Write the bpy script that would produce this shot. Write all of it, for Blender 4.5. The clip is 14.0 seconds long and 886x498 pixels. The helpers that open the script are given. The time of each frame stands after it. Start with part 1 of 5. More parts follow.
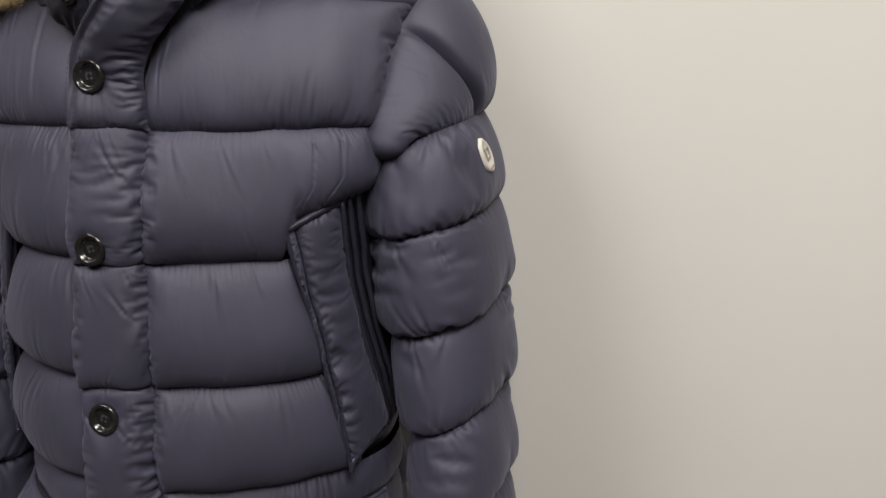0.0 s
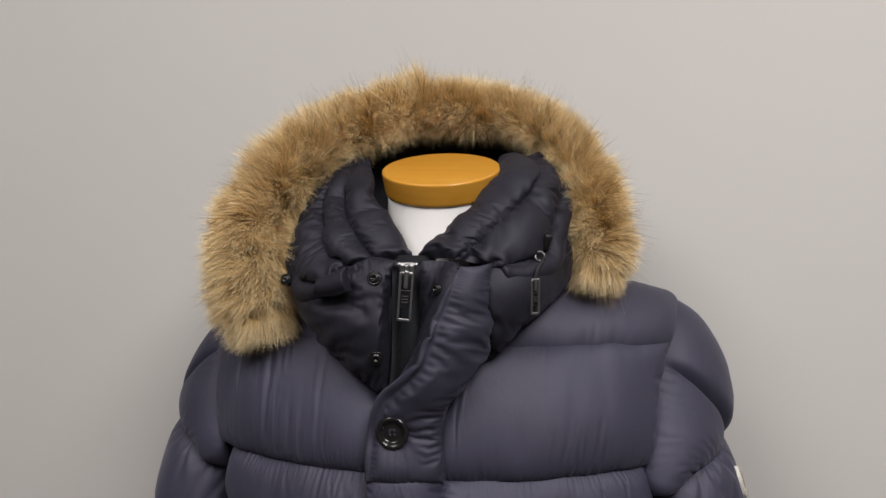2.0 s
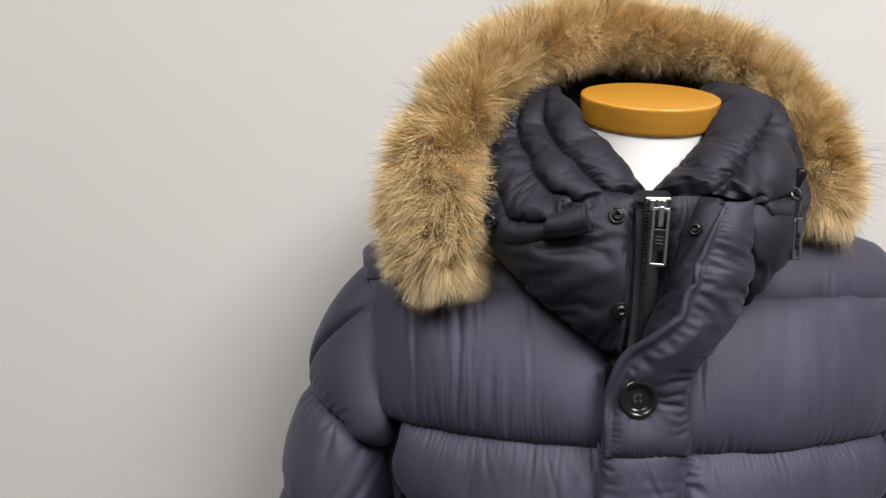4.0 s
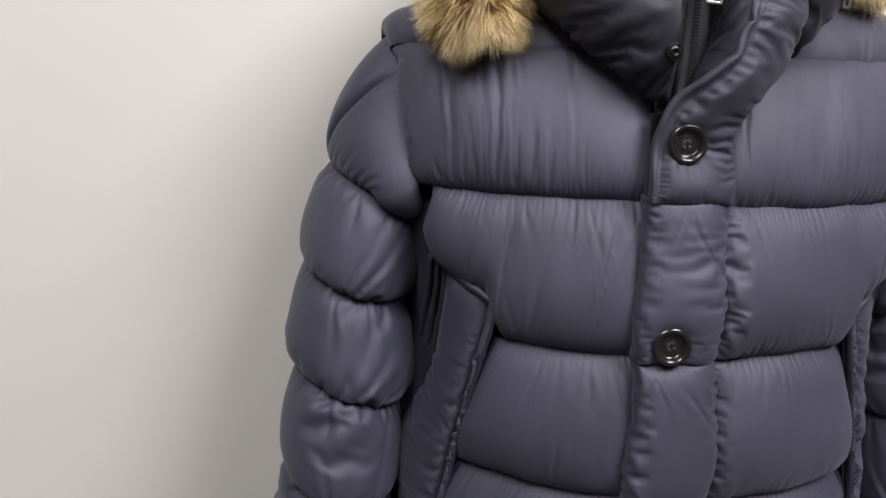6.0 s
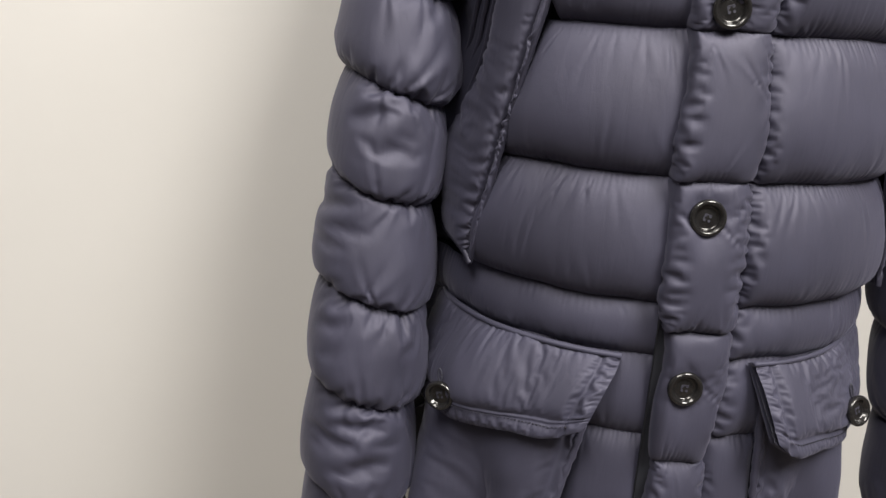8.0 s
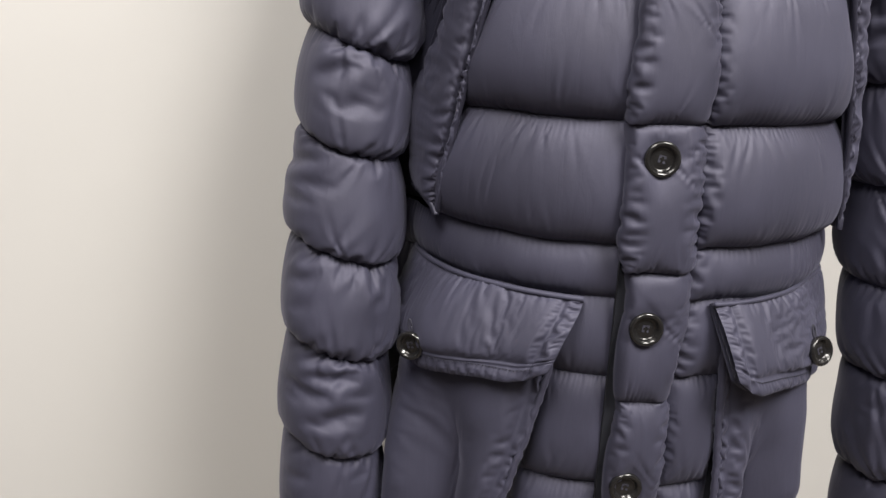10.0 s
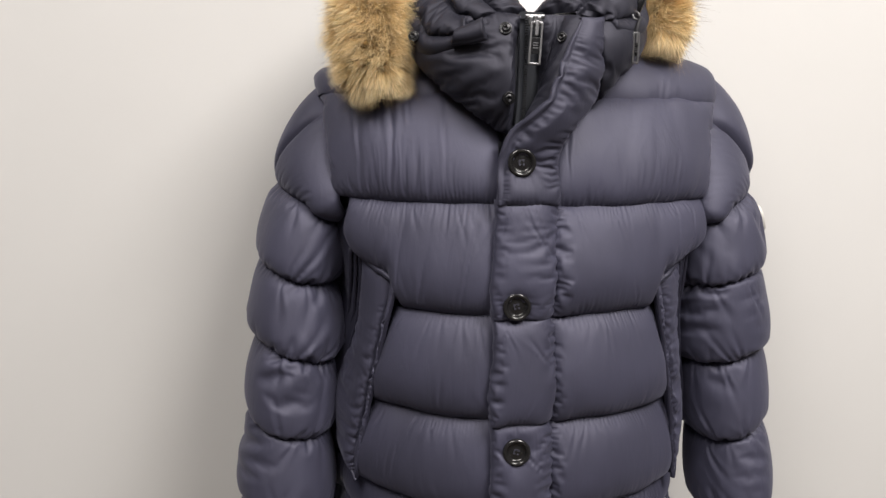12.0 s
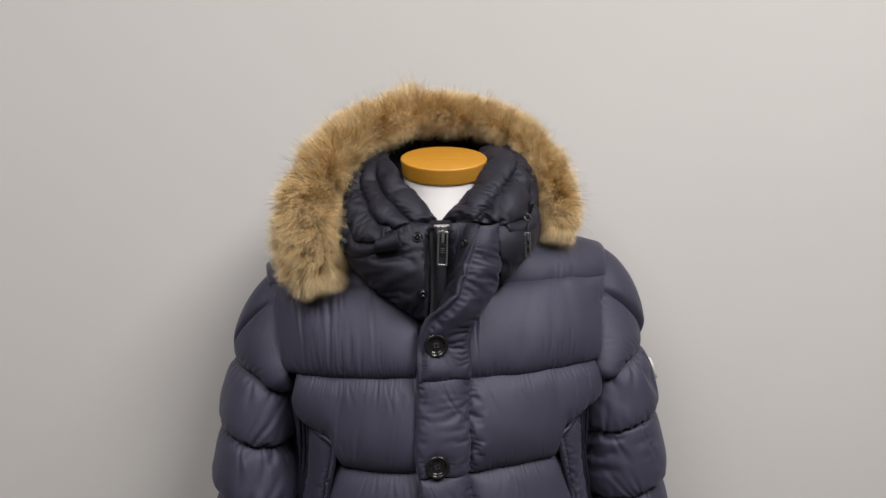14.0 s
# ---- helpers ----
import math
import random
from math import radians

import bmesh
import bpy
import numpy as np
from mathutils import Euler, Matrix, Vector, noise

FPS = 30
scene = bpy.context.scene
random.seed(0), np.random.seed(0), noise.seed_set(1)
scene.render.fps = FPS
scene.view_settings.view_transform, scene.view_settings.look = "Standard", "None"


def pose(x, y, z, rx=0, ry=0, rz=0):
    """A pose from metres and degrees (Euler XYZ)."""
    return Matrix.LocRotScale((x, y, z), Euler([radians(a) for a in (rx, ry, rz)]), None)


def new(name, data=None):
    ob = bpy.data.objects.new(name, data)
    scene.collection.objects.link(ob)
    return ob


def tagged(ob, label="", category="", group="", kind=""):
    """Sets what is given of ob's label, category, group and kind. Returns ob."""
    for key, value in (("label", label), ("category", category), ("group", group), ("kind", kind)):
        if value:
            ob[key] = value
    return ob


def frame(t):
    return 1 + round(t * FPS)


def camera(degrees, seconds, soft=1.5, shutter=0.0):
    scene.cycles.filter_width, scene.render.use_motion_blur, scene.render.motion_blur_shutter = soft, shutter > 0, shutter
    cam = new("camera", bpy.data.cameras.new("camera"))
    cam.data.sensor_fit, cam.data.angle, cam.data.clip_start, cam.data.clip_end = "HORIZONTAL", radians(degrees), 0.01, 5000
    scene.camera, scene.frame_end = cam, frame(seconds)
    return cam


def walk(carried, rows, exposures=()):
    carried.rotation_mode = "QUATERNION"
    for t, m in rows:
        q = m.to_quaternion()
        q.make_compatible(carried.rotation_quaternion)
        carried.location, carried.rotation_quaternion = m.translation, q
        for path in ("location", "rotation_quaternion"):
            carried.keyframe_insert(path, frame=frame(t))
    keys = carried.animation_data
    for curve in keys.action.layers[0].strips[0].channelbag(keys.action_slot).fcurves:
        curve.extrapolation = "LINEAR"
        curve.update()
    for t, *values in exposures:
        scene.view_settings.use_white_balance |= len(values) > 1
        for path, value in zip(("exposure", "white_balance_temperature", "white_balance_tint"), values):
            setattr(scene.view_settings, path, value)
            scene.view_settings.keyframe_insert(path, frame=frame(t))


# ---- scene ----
cam = camera(57.2, 14.0)
METRES, EYE, TILT, LEAN, TURN = 1.75, 1.4, -14.0, 0.0, 13.0
ROWS = [
    (0.0, 0.0, 0.0, 0.0, -0.0, 0.0, -0.0),
    (0.5, -0.0011, -0.0168, 0.0309, -0.76, 2.32, 0.4),
    (1.0, -0.0256, -0.0316, 0.0687, -1.23, 6.01, 0.45),
    (1.5, -0.0867, -0.0271, 0.096, -2.66, 7.87, 0.58),
    (2.0, -0.1653, -0.0189, 0.108, -3.67, 8.68, 0.71),
    (2.5, -0.2123, 0.0041, 0.1128, -5.41, 9.34, 0.84),
    (5.0, -0.3434, 0.0906, 0.0677, -14.66, 4.45, 1.67),
    (5.5, -0.3499, 0.0959, 0.0506, -15.69, 2.3, 1.67),
    (6.0, -0.347, 0.0975, 0.0331, -16.11, 1.48, 1.47),
    (6.5, -0.3515, 0.0849, 0.0135, -16.35, 0.62, 1.2),
    (7.0, -0.3606, 0.0668, -0.0148, -16.49, -0.44, 0.84),
    (7.5, -0.3628, 0.0804, -0.0541, -16.41, -1.22, 0.69),
    (8.0, -0.3701, 0.1014, -0.0816, -15.9, -2.66, -0.22),
    (8.5, -0.3644, 0.1094, -0.1076, -15.76, -3.69, 0.02),
    (11.0, -0.3505, 0.0367, -0.0706, -15.89, -1.45, 1.84),
    (11.5, -0.345, -0.0067, -0.0236, -16.08, 0.79, 2.29),
    (12.0, -0.3361, -0.0424, 0.0142, -16.23, 2.57, 3.0),
    (12.5, -0.329, -0.0726, 0.0379, -16.46, 4.26, 3.82),
    (13.0, -0.326, -0.1029, 0.0523, -16.63, 5.39, 4.57),
    (13.5, -0.3232, -0.1296, 0.068, -16.64, 6.45, 5.13),
    (14.0, -0.3193, -0.1497, 0.0742, -16.79, 7.38, 5.3),
]
EXPOSURES = [(0.0, -0.55, 6850, 10), (0.5, -0.70, 6800, 11), (1.0, -0.70, 6760, 11), (1.5, -0.95, 6700, 13), (2.0, -0.97, 6600, 13), (2.5, -0.88, 6480, 13), (5.0, -0.24, 6500, 11), (5.5, -0.16, 6500, 11), (6.5, -0.16, 6600, 10),
             (7.5, 0.15, 6700, 10), (8.5, 0.26, 6800, 10), (11.0, 0.30, 6600, 11), (11.5, 0.10, 6600, 11), (12.0, -0.15, 6600, 12), (12.5, -0.35, 6550, 13), (13.0, -0.58, 6520, 13), (14.0, -0.83, 6480, 13)]
walk(cam, [(t, pose(0.417, -0.70, EYE, TILT, LEAN, TURN) @ pose(METRES * x, METRES * y, METRES * z, 90 + pitch, roll, yaw)) for t, x, y, z, yaw, pitch, roll in ROWS], EXPOSURES)

# ---- world and light ----
world = bpy.data.worlds.new("room_dark")
scene.world = world
world.use_nodes = True
world.node_tree.nodes["Background"].inputs["Color"].default_value = (0.8, 0.85, 1.0, 1)
world.node_tree.nodes["Background"].inputs["Strength"].default_value = 0.008


def ceiling_lamp(x, y, power, sx=0.9, sy=1.2):
    data = bpy.data.lights.new("ceiling_panel_lamp", "AREA")
    data.shape, data.size, data.size_y, data.energy = "RECTANGLE", sx, sy, power
    data.color = (1.0, 0.975, 0.945)
    ob = new("ceiling_panel_lamp", data)
    ob.matrix_basis = pose(x, y, 2.94)
    return ob


LAMPS = [(-0.8, -1.4, 58), (0.9, -1.4, 109), (-0.8, -3.2, 5), (0.9, -3.2, 7)]
for lx, ly, lp in LAMPS:
    ceiling_lamp(lx, ly, lp)


# ---- materials ----
def material(name, rough=0.5, metal=0.0):
    m = bpy.data.materials.new(name)
    m.use_nodes = True
    b = m.node_tree.nodes["Principled BSDF"]
    b.inputs["Roughness"].default_value, b.inputs["Metallic"].default_value = rough, metal
    return m, m.node_tree, b


def texture(nt, kind, scale, detail=4.0, rough=0.55):
    tc = nt.nodes.new("ShaderNodeTexCoord")
    n = nt.nodes.new(kind)
    n.inputs["Scale"].default_value = scale
    if "Detail" in n.inputs:
        n.inputs["Detail"].default_value = detail
    if "Roughness" in n.inputs:
        n.inputs["Roughness"].default_value = rough
    nt.links.new(tc.outputs["Object"], n.inputs["Vector"])
    return n


def ramp(nt, source, stops):
    r = nt.nodes.new("ShaderNodeValToRGB")
    while len(r.color_ramp.elements) < len(stops):
        r.color_ramp.elements.new(0.5)
    for e, (p, c) in zip(r.color_ramp.elements, stops):
        e.position, e.color = p, (*c, 1)
    nt.links.new(source, r.inputs["Fac"])
    return r


def bump(nt, b, sources, dist=0.001):
    last = None
    for src, strength, d in sources:
        n = nt.nodes.new("ShaderNodeBump")
        n.inputs["Strength"].default_value, n.inputs["Distance"].default_value = strength, d
        nt.links.new(src, n.inputs["Height"])
        if last:
            nt.links.new(last.outputs["Normal"], n.inputs["Normal"])
        last = n
    nt.links.new(last.outputs["Normal"], b.inputs["Normal"])


def nylon(name, base, rough, sheen=0.25, wrinkle=1.0, gloss=0.8):
    """Thin glossy down-proof nylon: fine weave, faint cloudy tone, small creases."""
    m, nt, b = material(name, rough)
    cloud = texture(nt, "ShaderNodeTexNoise", 14, 5)
    c = ramp(nt, cloud.outputs["Fac"], [(0.3, [v * 0.86 for v in base]), (0.7, [v * 1.14 for v in base])])
    nt.links.new(c.outputs["Color"], b.inputs["Base Color"])
    b.inputs["Sheen Weight"].default_value = sheen
    b.inputs["Sheen Roughness"].default_value = 0.45
    b.inputs["Sheen Tint"].default_value = (0.75, 0.75, 1.0, 1)
    b.inputs["Specular IOR Level"].default_value = gloss
    b.inputs["Specular Tint"].default_value = (0.85, 0.84, 1.0, 1)
    rr = nt.nodes.new("ShaderNodeMapRange")
    rr.inputs["To Min"].default_value, rr.inputs["To Max"].default_value = rough - 0.05, rough + 0.07
    nt.links.new(cloud.outputs["Fac"], rr.inputs["Value"])
    nt.links.new(rr.outputs["Result"], b.inputs["Roughness"])
    fold = texture(nt, "ShaderNodeTexNoise", 120, 3, 0.5)
    fold.inputs["Distortion"].default_value = 0.8
    weave = texture(nt, "ShaderNodeTexNoise", 1100, 1)
    # fine upright creases of the thin cloth
    tc, mp = nt.nodes.new("ShaderNodeTexCoord"), nt.nodes.new("ShaderNodeMapping")
    mp.inputs["Scale"].default_value = (1.0, 1.0, 0.22)
    nt.links.new(tc.outputs["Object"], mp.inputs["Vector"])
    streak = nt.nodes.new("ShaderNodeTexNoise")
    streak.inputs["Scale"].default_value, streak.inputs["Detail"].default_value, streak.inputs["Distortion"].default_value = 95, 4, 0.6
    nt.links.new(mp.outputs["Vector"], streak.inputs["Vector"])
    bump(nt, b, [(fold.outputs["Fac"], 0.02 * wrinkle, 0.003), (weave.outputs["Fac"], 0.15, 0.0004), (streak.outputs["Fac"], 0.14 * wrinkle, 0.004)])
    return m


def plain(name, base, rough, metal=0.0, spread=0.08, scale=30, bumpy=0.1, dist=0.0008):
    m, nt, b = material(name, rough, metal)
    n = texture(nt, "ShaderNodeTexNoise", scale, 5)
    c = ramp(nt, n.outputs["Fac"], [(0.3, [v * (1 - spread) for v in base]), (0.7, [min(1, v * (1 + spread)) for v in base])])
    nt.links.new(c.outputs["Color"], b.inputs["Base Color"])
    fine = texture(nt, "ShaderNodeTexNoise", scale * 9, 3)
    bump(nt, b, [(fine.outputs["Fac"], bumpy, dist)])
    return m


SHELL = nylon("navy_nylon", (0.0280, 0.0279, 0.0486), 0.64, 0.12)
# Shell nylon darkened: puts the shade under the chin into the flap's colour.
SHADED_FLAP_SHELL = nylon("navy_nylon_flap_shaded", (0.0205, 0.0205, 0.0352), 0.62, 0.10, 1.0, 0.7)
COLLAR_SHELL = nylon("navy_collar_nylon", (0.0078, 0.0080, 0.0130), 0.60, 0.05, 1.0, 0.5)
# Darker than the shell: sleeve shade on the chest pockets, put into the colour.
SHADED_TRIM = nylon("pocket_trim_shaded_nylon", (0.0150, 0.0150, 0.0265), 0.52, 0.06, 1.2, 0.6)
LINING = plain("black_lining", (0.008, 0.009, 0.015), 0.8)
TAPE = plain("zip_tape", (0.006, 0.008, 0.013), 0.75, scale=300)
BUTTON = plain("black_horn_button", (0.012, 0.0115, 0.012), 0.16, scale=60, bumpy=0.02)
BUTTON.node_tree.nodes["Principled BSDF"].inputs["Coat Weight"].default_value = 0.4
METAL = plain("gunmetal", (0.30, 0.30, 0.31), 0.34, 0.95, scale=90)
BLACKMETAL = plain("black_snap_metal", (0.02, 0.02, 0.022), 0.25, 0.5, scale=90)
PATCH = plain("white_patch", (0.60, 0.58, 0.54), 0.8, scale=400, bumpy=0.4)
PATCH_MARK = plain("patch_mark", (0.34, 0.29, 0.25), 0.8, scale=400)
CORD = plain("cord_black", (0.012, 0.012, 0.015), 0.7, scale=500)
THREAD = plain("navy_thread", (0.03, 0.03, 0.045), 0.6, scale=500)
WALLPAINT = plain("warm_white_wallpaper", (0.668, 0.658, 0.637), 0.75, spread=0.015, scale=3, bumpy=0.15, dist=0.0012)
# Unseen walls: tone kept dark so they throw little light back at the jacket.
SIDEPAINT = plain("unseen_wall_dark", (0.09, 0.084, 0.078), 0.8, spread=0.03, scale=3)
CEILPAINT = plain("white_ceiling_paint", (0.78, 0.77, 0.75), 0.85, spread=0.02, scale=4)
# Unseen floor, darkened so less light bounces up under the quilted rows.
FLOORMAT = plain("unseen_floor_dark_brown", (0.075, 0.06, 0.048), 0.5, spread=0.1, scale=5)
FORMWHITE = plain("white_form_jersey", (0.88, 0.87, 0.86), 0.75, spread=0.02, scale=40, bumpy=0.2, dist=0.0004)
POLE = plain("steel_pole", (0.5, 0.5, 0.5), 0.3, 0.9)


def wood():
    m, nt, b = material("varnished_wood_cap", 0.30)
    tc = nt.nodes.new("ShaderNodeTexCoord")
    mp = nt.nodes.new("ShaderNodeMapping")
    mp.inputs["Scale"].default_value = (14, 120, 120)
    nt.links.new(tc.outputs["Object"], mp.inputs["Vector"])
    n = nt.nodes.new("ShaderNodeTexNoise")
    n.inputs["Scale"].default_value, n.inputs["Detail"].default_value = 1.0, 5
    nt.links.new(mp.outputs["Vector"], n.inputs["Vector"])
    c = ramp(nt, n.outputs["Fac"], [(0.25, (0.60, 0.27, 0.028)), (0.75, (0.68, 0.33, 0.04))])
    nt.links.new(c.outputs["Color"], b.inputs["Base Color"])
    b.inputs["Coat Weight"].default_value = 0.3
    return m


WOODCAP = wood()


def fur_material(name, root, mid, tip):
    m, nt, b = material(name, 0.55)
    at = nt.nodes.new("ShaderNodeAttribute")
    at.attribute_name = "along"
    c = ramp(nt, at.outputs["Fac"], [(0.0, root), (0.5, mid), (1.0, tip)])
    geo = nt.nodes.new("ShaderNodeNewGeometry")
    hs = nt.nodes.new("ShaderNodeHueSaturation")
    mr = nt.nodes.new("ShaderNodeMapRange")
    mr.inputs["To Min"].default_value, mr.inputs["To Max"].default_value = 0.78, 1.22
    nt.links.new(geo.outputs["Random Per Island"], mr.inputs["Value"])
    nt.links.new(mr.outputs["Result"], hs.inputs["Value"])
    nt.links.new(c.outputs["Color"], hs.inputs["Color"])
    nt.links.new(hs.outputs["Color"], b.inputs["Base Color"])
    b.inputs["Specular IOR Level"].default_value = 0.3
    return m


FUR = fur_material("raccoon_fur", (0.40, 0.265, 0.110), (0.76, 0.54, 0.245), (0.97, 0.85, 0.57))
GUARD = fur_material("raccoon_guard_hair", (0.20, 0.13, 0.06), (0.30, 0.20, 0.11), (0.12, 0.09, 0.06))
FURCORE = plain("fur_hide", (0.26, 0.16, 0.065), 0.9, scale=120)


# ---- mesh helpers ----
def mesh_ob(name, verts, faces, mats, parent=None, label="", smooth=True, index=None):
    me = bpy.data.meshes.new(name)
    me.from_pydata([tuple(map(float, v)) for v in verts], [], [tuple(map(int, f)) for f in faces])
    for m in (mats if isinstance(mats, (list, tuple)) else [mats]):
        me.materials.append(m)
    if index is not None:
        me.polygons.foreach_set("material_index", np.asarray(index, dtype=np.int32))
    if smooth:
        me.polygons.foreach_set("use_smooth", np.ones(len(me.polygons), dtype=bool))
    me.update()
    ob = new(name, me)
    if parent:
        attach(ob, parent)
    if label:
        ob["label"] = label
    return ob


def attach(ob, parent):
    ob.parent = parent
    base = parent
    m = Matrix.Identity(4)
    while base:
        m = base.matrix_basis @ m if base.parent is None else base.matrix_parent_inverse @ base.matrix_basis @ m
        base = base.parent
    ob.matrix_parent_inverse = m.inverted()


def thing(name, at, label, category, group="", kind=""):
    e = new(name)
    e.matrix_basis = pose(*at)
    e.empty_display_size = 0.05
    return tagged(e, label, category, group, kind)


def grid_faces(nu, nv, wrap=False):
    i, j = np.meshgrid(np.arange(nu if wrap else nu - 1), np.arange(nv - 1), indexing="ij")
    k = (i + 1) % nu
    return np.stack([i * nv + j, k * nv + j, k * nv + j + 1, i * nv + j + 1], -1).reshape(-1, 4)


def rand3(ix, iy, iz, seed):
    h = (ix * 374761393 + iy * 668265263 + iz * 2147483647 + seed * 974634541) & 0xFFFFFFFF
    h = ((h ^ (h >> 13)) * 1274126177) & 0xFFFFFFFF
    return ((h ^ (h >> 16)) & 0xFFFF) / 32767.5 - 1


def vnoise(p, freq, seed=0):
    """Smooth lattice noise in -1..1 at the points p (..., 3)."""
    q = np.asarray(p) * freq
    f0 = np.floor(q).astype(np.int64)
    w = q - f0
    w = w * w * w * (w * (w * 6 - 15) + 10)
    out = 0
    for a in (0, 1):
        for b in (0, 1):
            for c in (0, 1):
                k = np.where(a, w[..., 0], 1 - w[..., 0]) * np.where(b, w[..., 1], 1 - w[..., 1]) * np.where(c, w[..., 2], 1 - w[..., 2])
                out = out + k * rand3(f0[..., 0] + a, f0[..., 1] + b, f0[..., 2] + c, seed)
    return out


def spline(points, n):
    """Catmull-Rom through the points, n samples."""
    p = np.asarray(points, float)
    p = np.vstack([2 * p[0] - p[1], p, 2 * p[-1] - p[-2]])
    t = np.linspace(0, len(p) - 3 - 1e-9, n)
    i = t.astype(int)
    w = (t - i)[:, None]
    a, b, c, d = p[i], p[i + 1], p[i + 2], p[i + 3]
    return 0.5 * (2 * b + (c - a) * w + (2 * a - 5 * b + 4 * c - d) * w ** 2 + (3 * b - a - 3 * c + d) * w ** 3)


def unit(v):
    return v / np.maximum(np.linalg.norm(v, axis=-1, keepdims=True), 1e-9)


def normals(P, wrap=False):
    if wrap:
        du = np.roll(P, -1, 0) - np.roll(P, 1, 0)
    else:
        du = np.gradient(P, axis=0)
    return unit(np.cross(du, np.gradient(P, axis=1)))


def drape(rest, X, base, N, fill, pin, wrap, spare_u, spare_v, gather, side, seed, stiff):
    """Let a sewn-down piece of cloth swell and crease: a net of threads with spare length lying loosely over its down filling,
    pinned where it is sewn. fill: how far the down stands out.
    gather: how much of the fullest width is crowded into the upper and lower seam; side: the same for the two ends."""
    nu, nv = pin.shape
    link = (lambda a: np.concatenate([a, a[:1]])) if wrap else (lambda a: a)
    R, still0 = link(rest), rest
    lu, lv = np.linalg.norm(np.diff(R, axis=0), axis=-1), np.linalg.norm(np.diff(rest, axis=1), axis=-1)
    full = np.minimum(lu.max(1, keepdims=True), 1.12 * lu)
    v = np.linspace(0, 1, nv)
    g = (gather[0] * np.exp(-(v / 0.25) ** 2) + gather[1] * np.exp(-((1 - v) / 0.3) ** 2))[None]
    ru = (lu + np.clip(g, 0, 1) * (full - lu)) * (1 + spare_u[:lu.shape[0]])
    near = np.exp(-(v / 0.10) ** 2) * gather[0] + np.exp(-((1 - v) / 0.16) ** 2) * gather[1]
    crowd = np.clip(0.45 + 2.0 * vnoise(base, 22, seed + 80) + 1.1 * vnoise(base, 60, seed + 81), 0.05, 3.0)
    ru = ru * (1 + 0.105 * near[None] * crowd[:lu.shape[0]])
    rv = lv * (1 + spare_v[:, :-1])
    if not wrap:
        u = np.arange(nu) * lu.mean()
        mid = np.median(lv[nu // 4: max(nu // 4 + 1, 3 * nu // 4)], axis=0)[None]
        for sd, d in ((side[0], u), (side[1], u[::-1])):
            k = (sd * np.exp(-(d / 0.016) ** 2))[:, None]
            rv = rv + np.clip(k, 0, 1) * np.maximum(mid - lv, 0) + lv * 0.17 * k * crowd[:, :-1]
    c = float(np.median(lv))
    X = X + N * (0.30 * c * vnoise(base, 0.17 / c, seed + 70) + 0.25 * c * vnoise(base, 0.35 / c, seed + 71))[..., None] * ~pin[..., None]
    pad = 4 if wrap else 0
    if wrap:
        ext = lambda a: np.concatenate([a[-pad:], a, a[:pad]])
        X, base, N, pin, rv, fill = ext(X), ext(base), ext(N), ext(pin), ext(rv), ext(fill)
        ru = np.concatenate([ru[-pad:], ru, ru[:pad - 1]])
    X, base, N, ru, rv, fill = [np.ascontiguousarray(a, dtype=np.float32) for a in (X, base, N, ru, rv, fill)]
    free = np.where(pin, 0, 1).astype(np.float32)
    size = np.linalg.norm
    B0 = still0 if not wrap else np.concatenate([still0[-pad:], still0, still0[:pad]])
    side_u, side_v = size(np.diff(B0, axis=0), axis=-1), size(np.diff(B0, axis=1), axis=-1)
    mean_u, mean_v = lambda a: 0.5 * (a[:, 1:] + a[:, :-1]), lambda a: 0.5 * (a[1:] + a[:-1])
    grow = np.sqrt((mean_u(ru) ** 2 + mean_v(rv) ** 2) / (mean_u(side_u) ** 2 + mean_v(side_v) ** 2))
    shear = [(size(B0[1:, 1:] - B0[:-1, :-1], axis=-1) * grow).astype(np.float32), (size(B0[1:, :-1] - B0[:-1, 1:], axis=-1) * grow).astype(np.float32)]
    cell = float(np.median(lv))

    def pull(a, b, fa, fb, length, k, slack=False):
        d = b - a
        n = np.sqrt(np.einsum("ijk,ijk->ij", d, d)) + 1e-9
        c = (n - length) / n
        if slack:
            c = np.minimum(c, 0)
        c = k * c / np.maximum(fa + fb, 1e-6)
        a += d * (c * fa)[..., None]
        b -= d * (c * fb)[..., None]

    bu, bv = 0.90 * (ru[1:] + ru[:-1]), 0.90 * (rv[:, 1:] + rv[:, :-1])
    still, before = X.copy(), X.copy()
    for r in range(110):
        push = cell * (0.004 if r < 44 else 0.0006)
        if r % 3 == 0:
            n = np.zeros_like(X)
            n[1:-1, 1:-1] = np.cross(X[2:, 1:-1] - X[:-2, 1:-1], X[1:-1, 2:] - X[1:-1, :-2])
            n /= np.sqrt(np.einsum("ijk,ijk->ij", n, n))[..., None] + 1e-12
            n *= np.sign((n * N).sum(-1).mean())
        step = (X - before) * 0.90 + n * push
        step[..., 2] -= 0.0004 * cell
        before = X.copy()
        X += step * free[..., None]
        for s in (0, 1):
            pull(X[s:-1:2], X[s + 1::2], free[s:-1:2], free[s + 1::2], ru[s::2], 0.9)
            pull(X[:, s:-1:2], X[:, s + 1::2], free[:, s:-1:2], free[:, s + 1::2], rv[:, s::2], 0.9)
        for s in (0, 1):
            pull(X[s:-1:2, :-1], X[s + 1::2, 1:], free[s:-1:2, :-1], free[s + 1::2, 1:], shear[0][s::2], 0.25)
            pull(X[s:-1:2, 1:], X[s + 1::2, :-1], free[s:-1:2, 1:], free[s + 1::2, :-1], shear[1][s::2], 0.25)
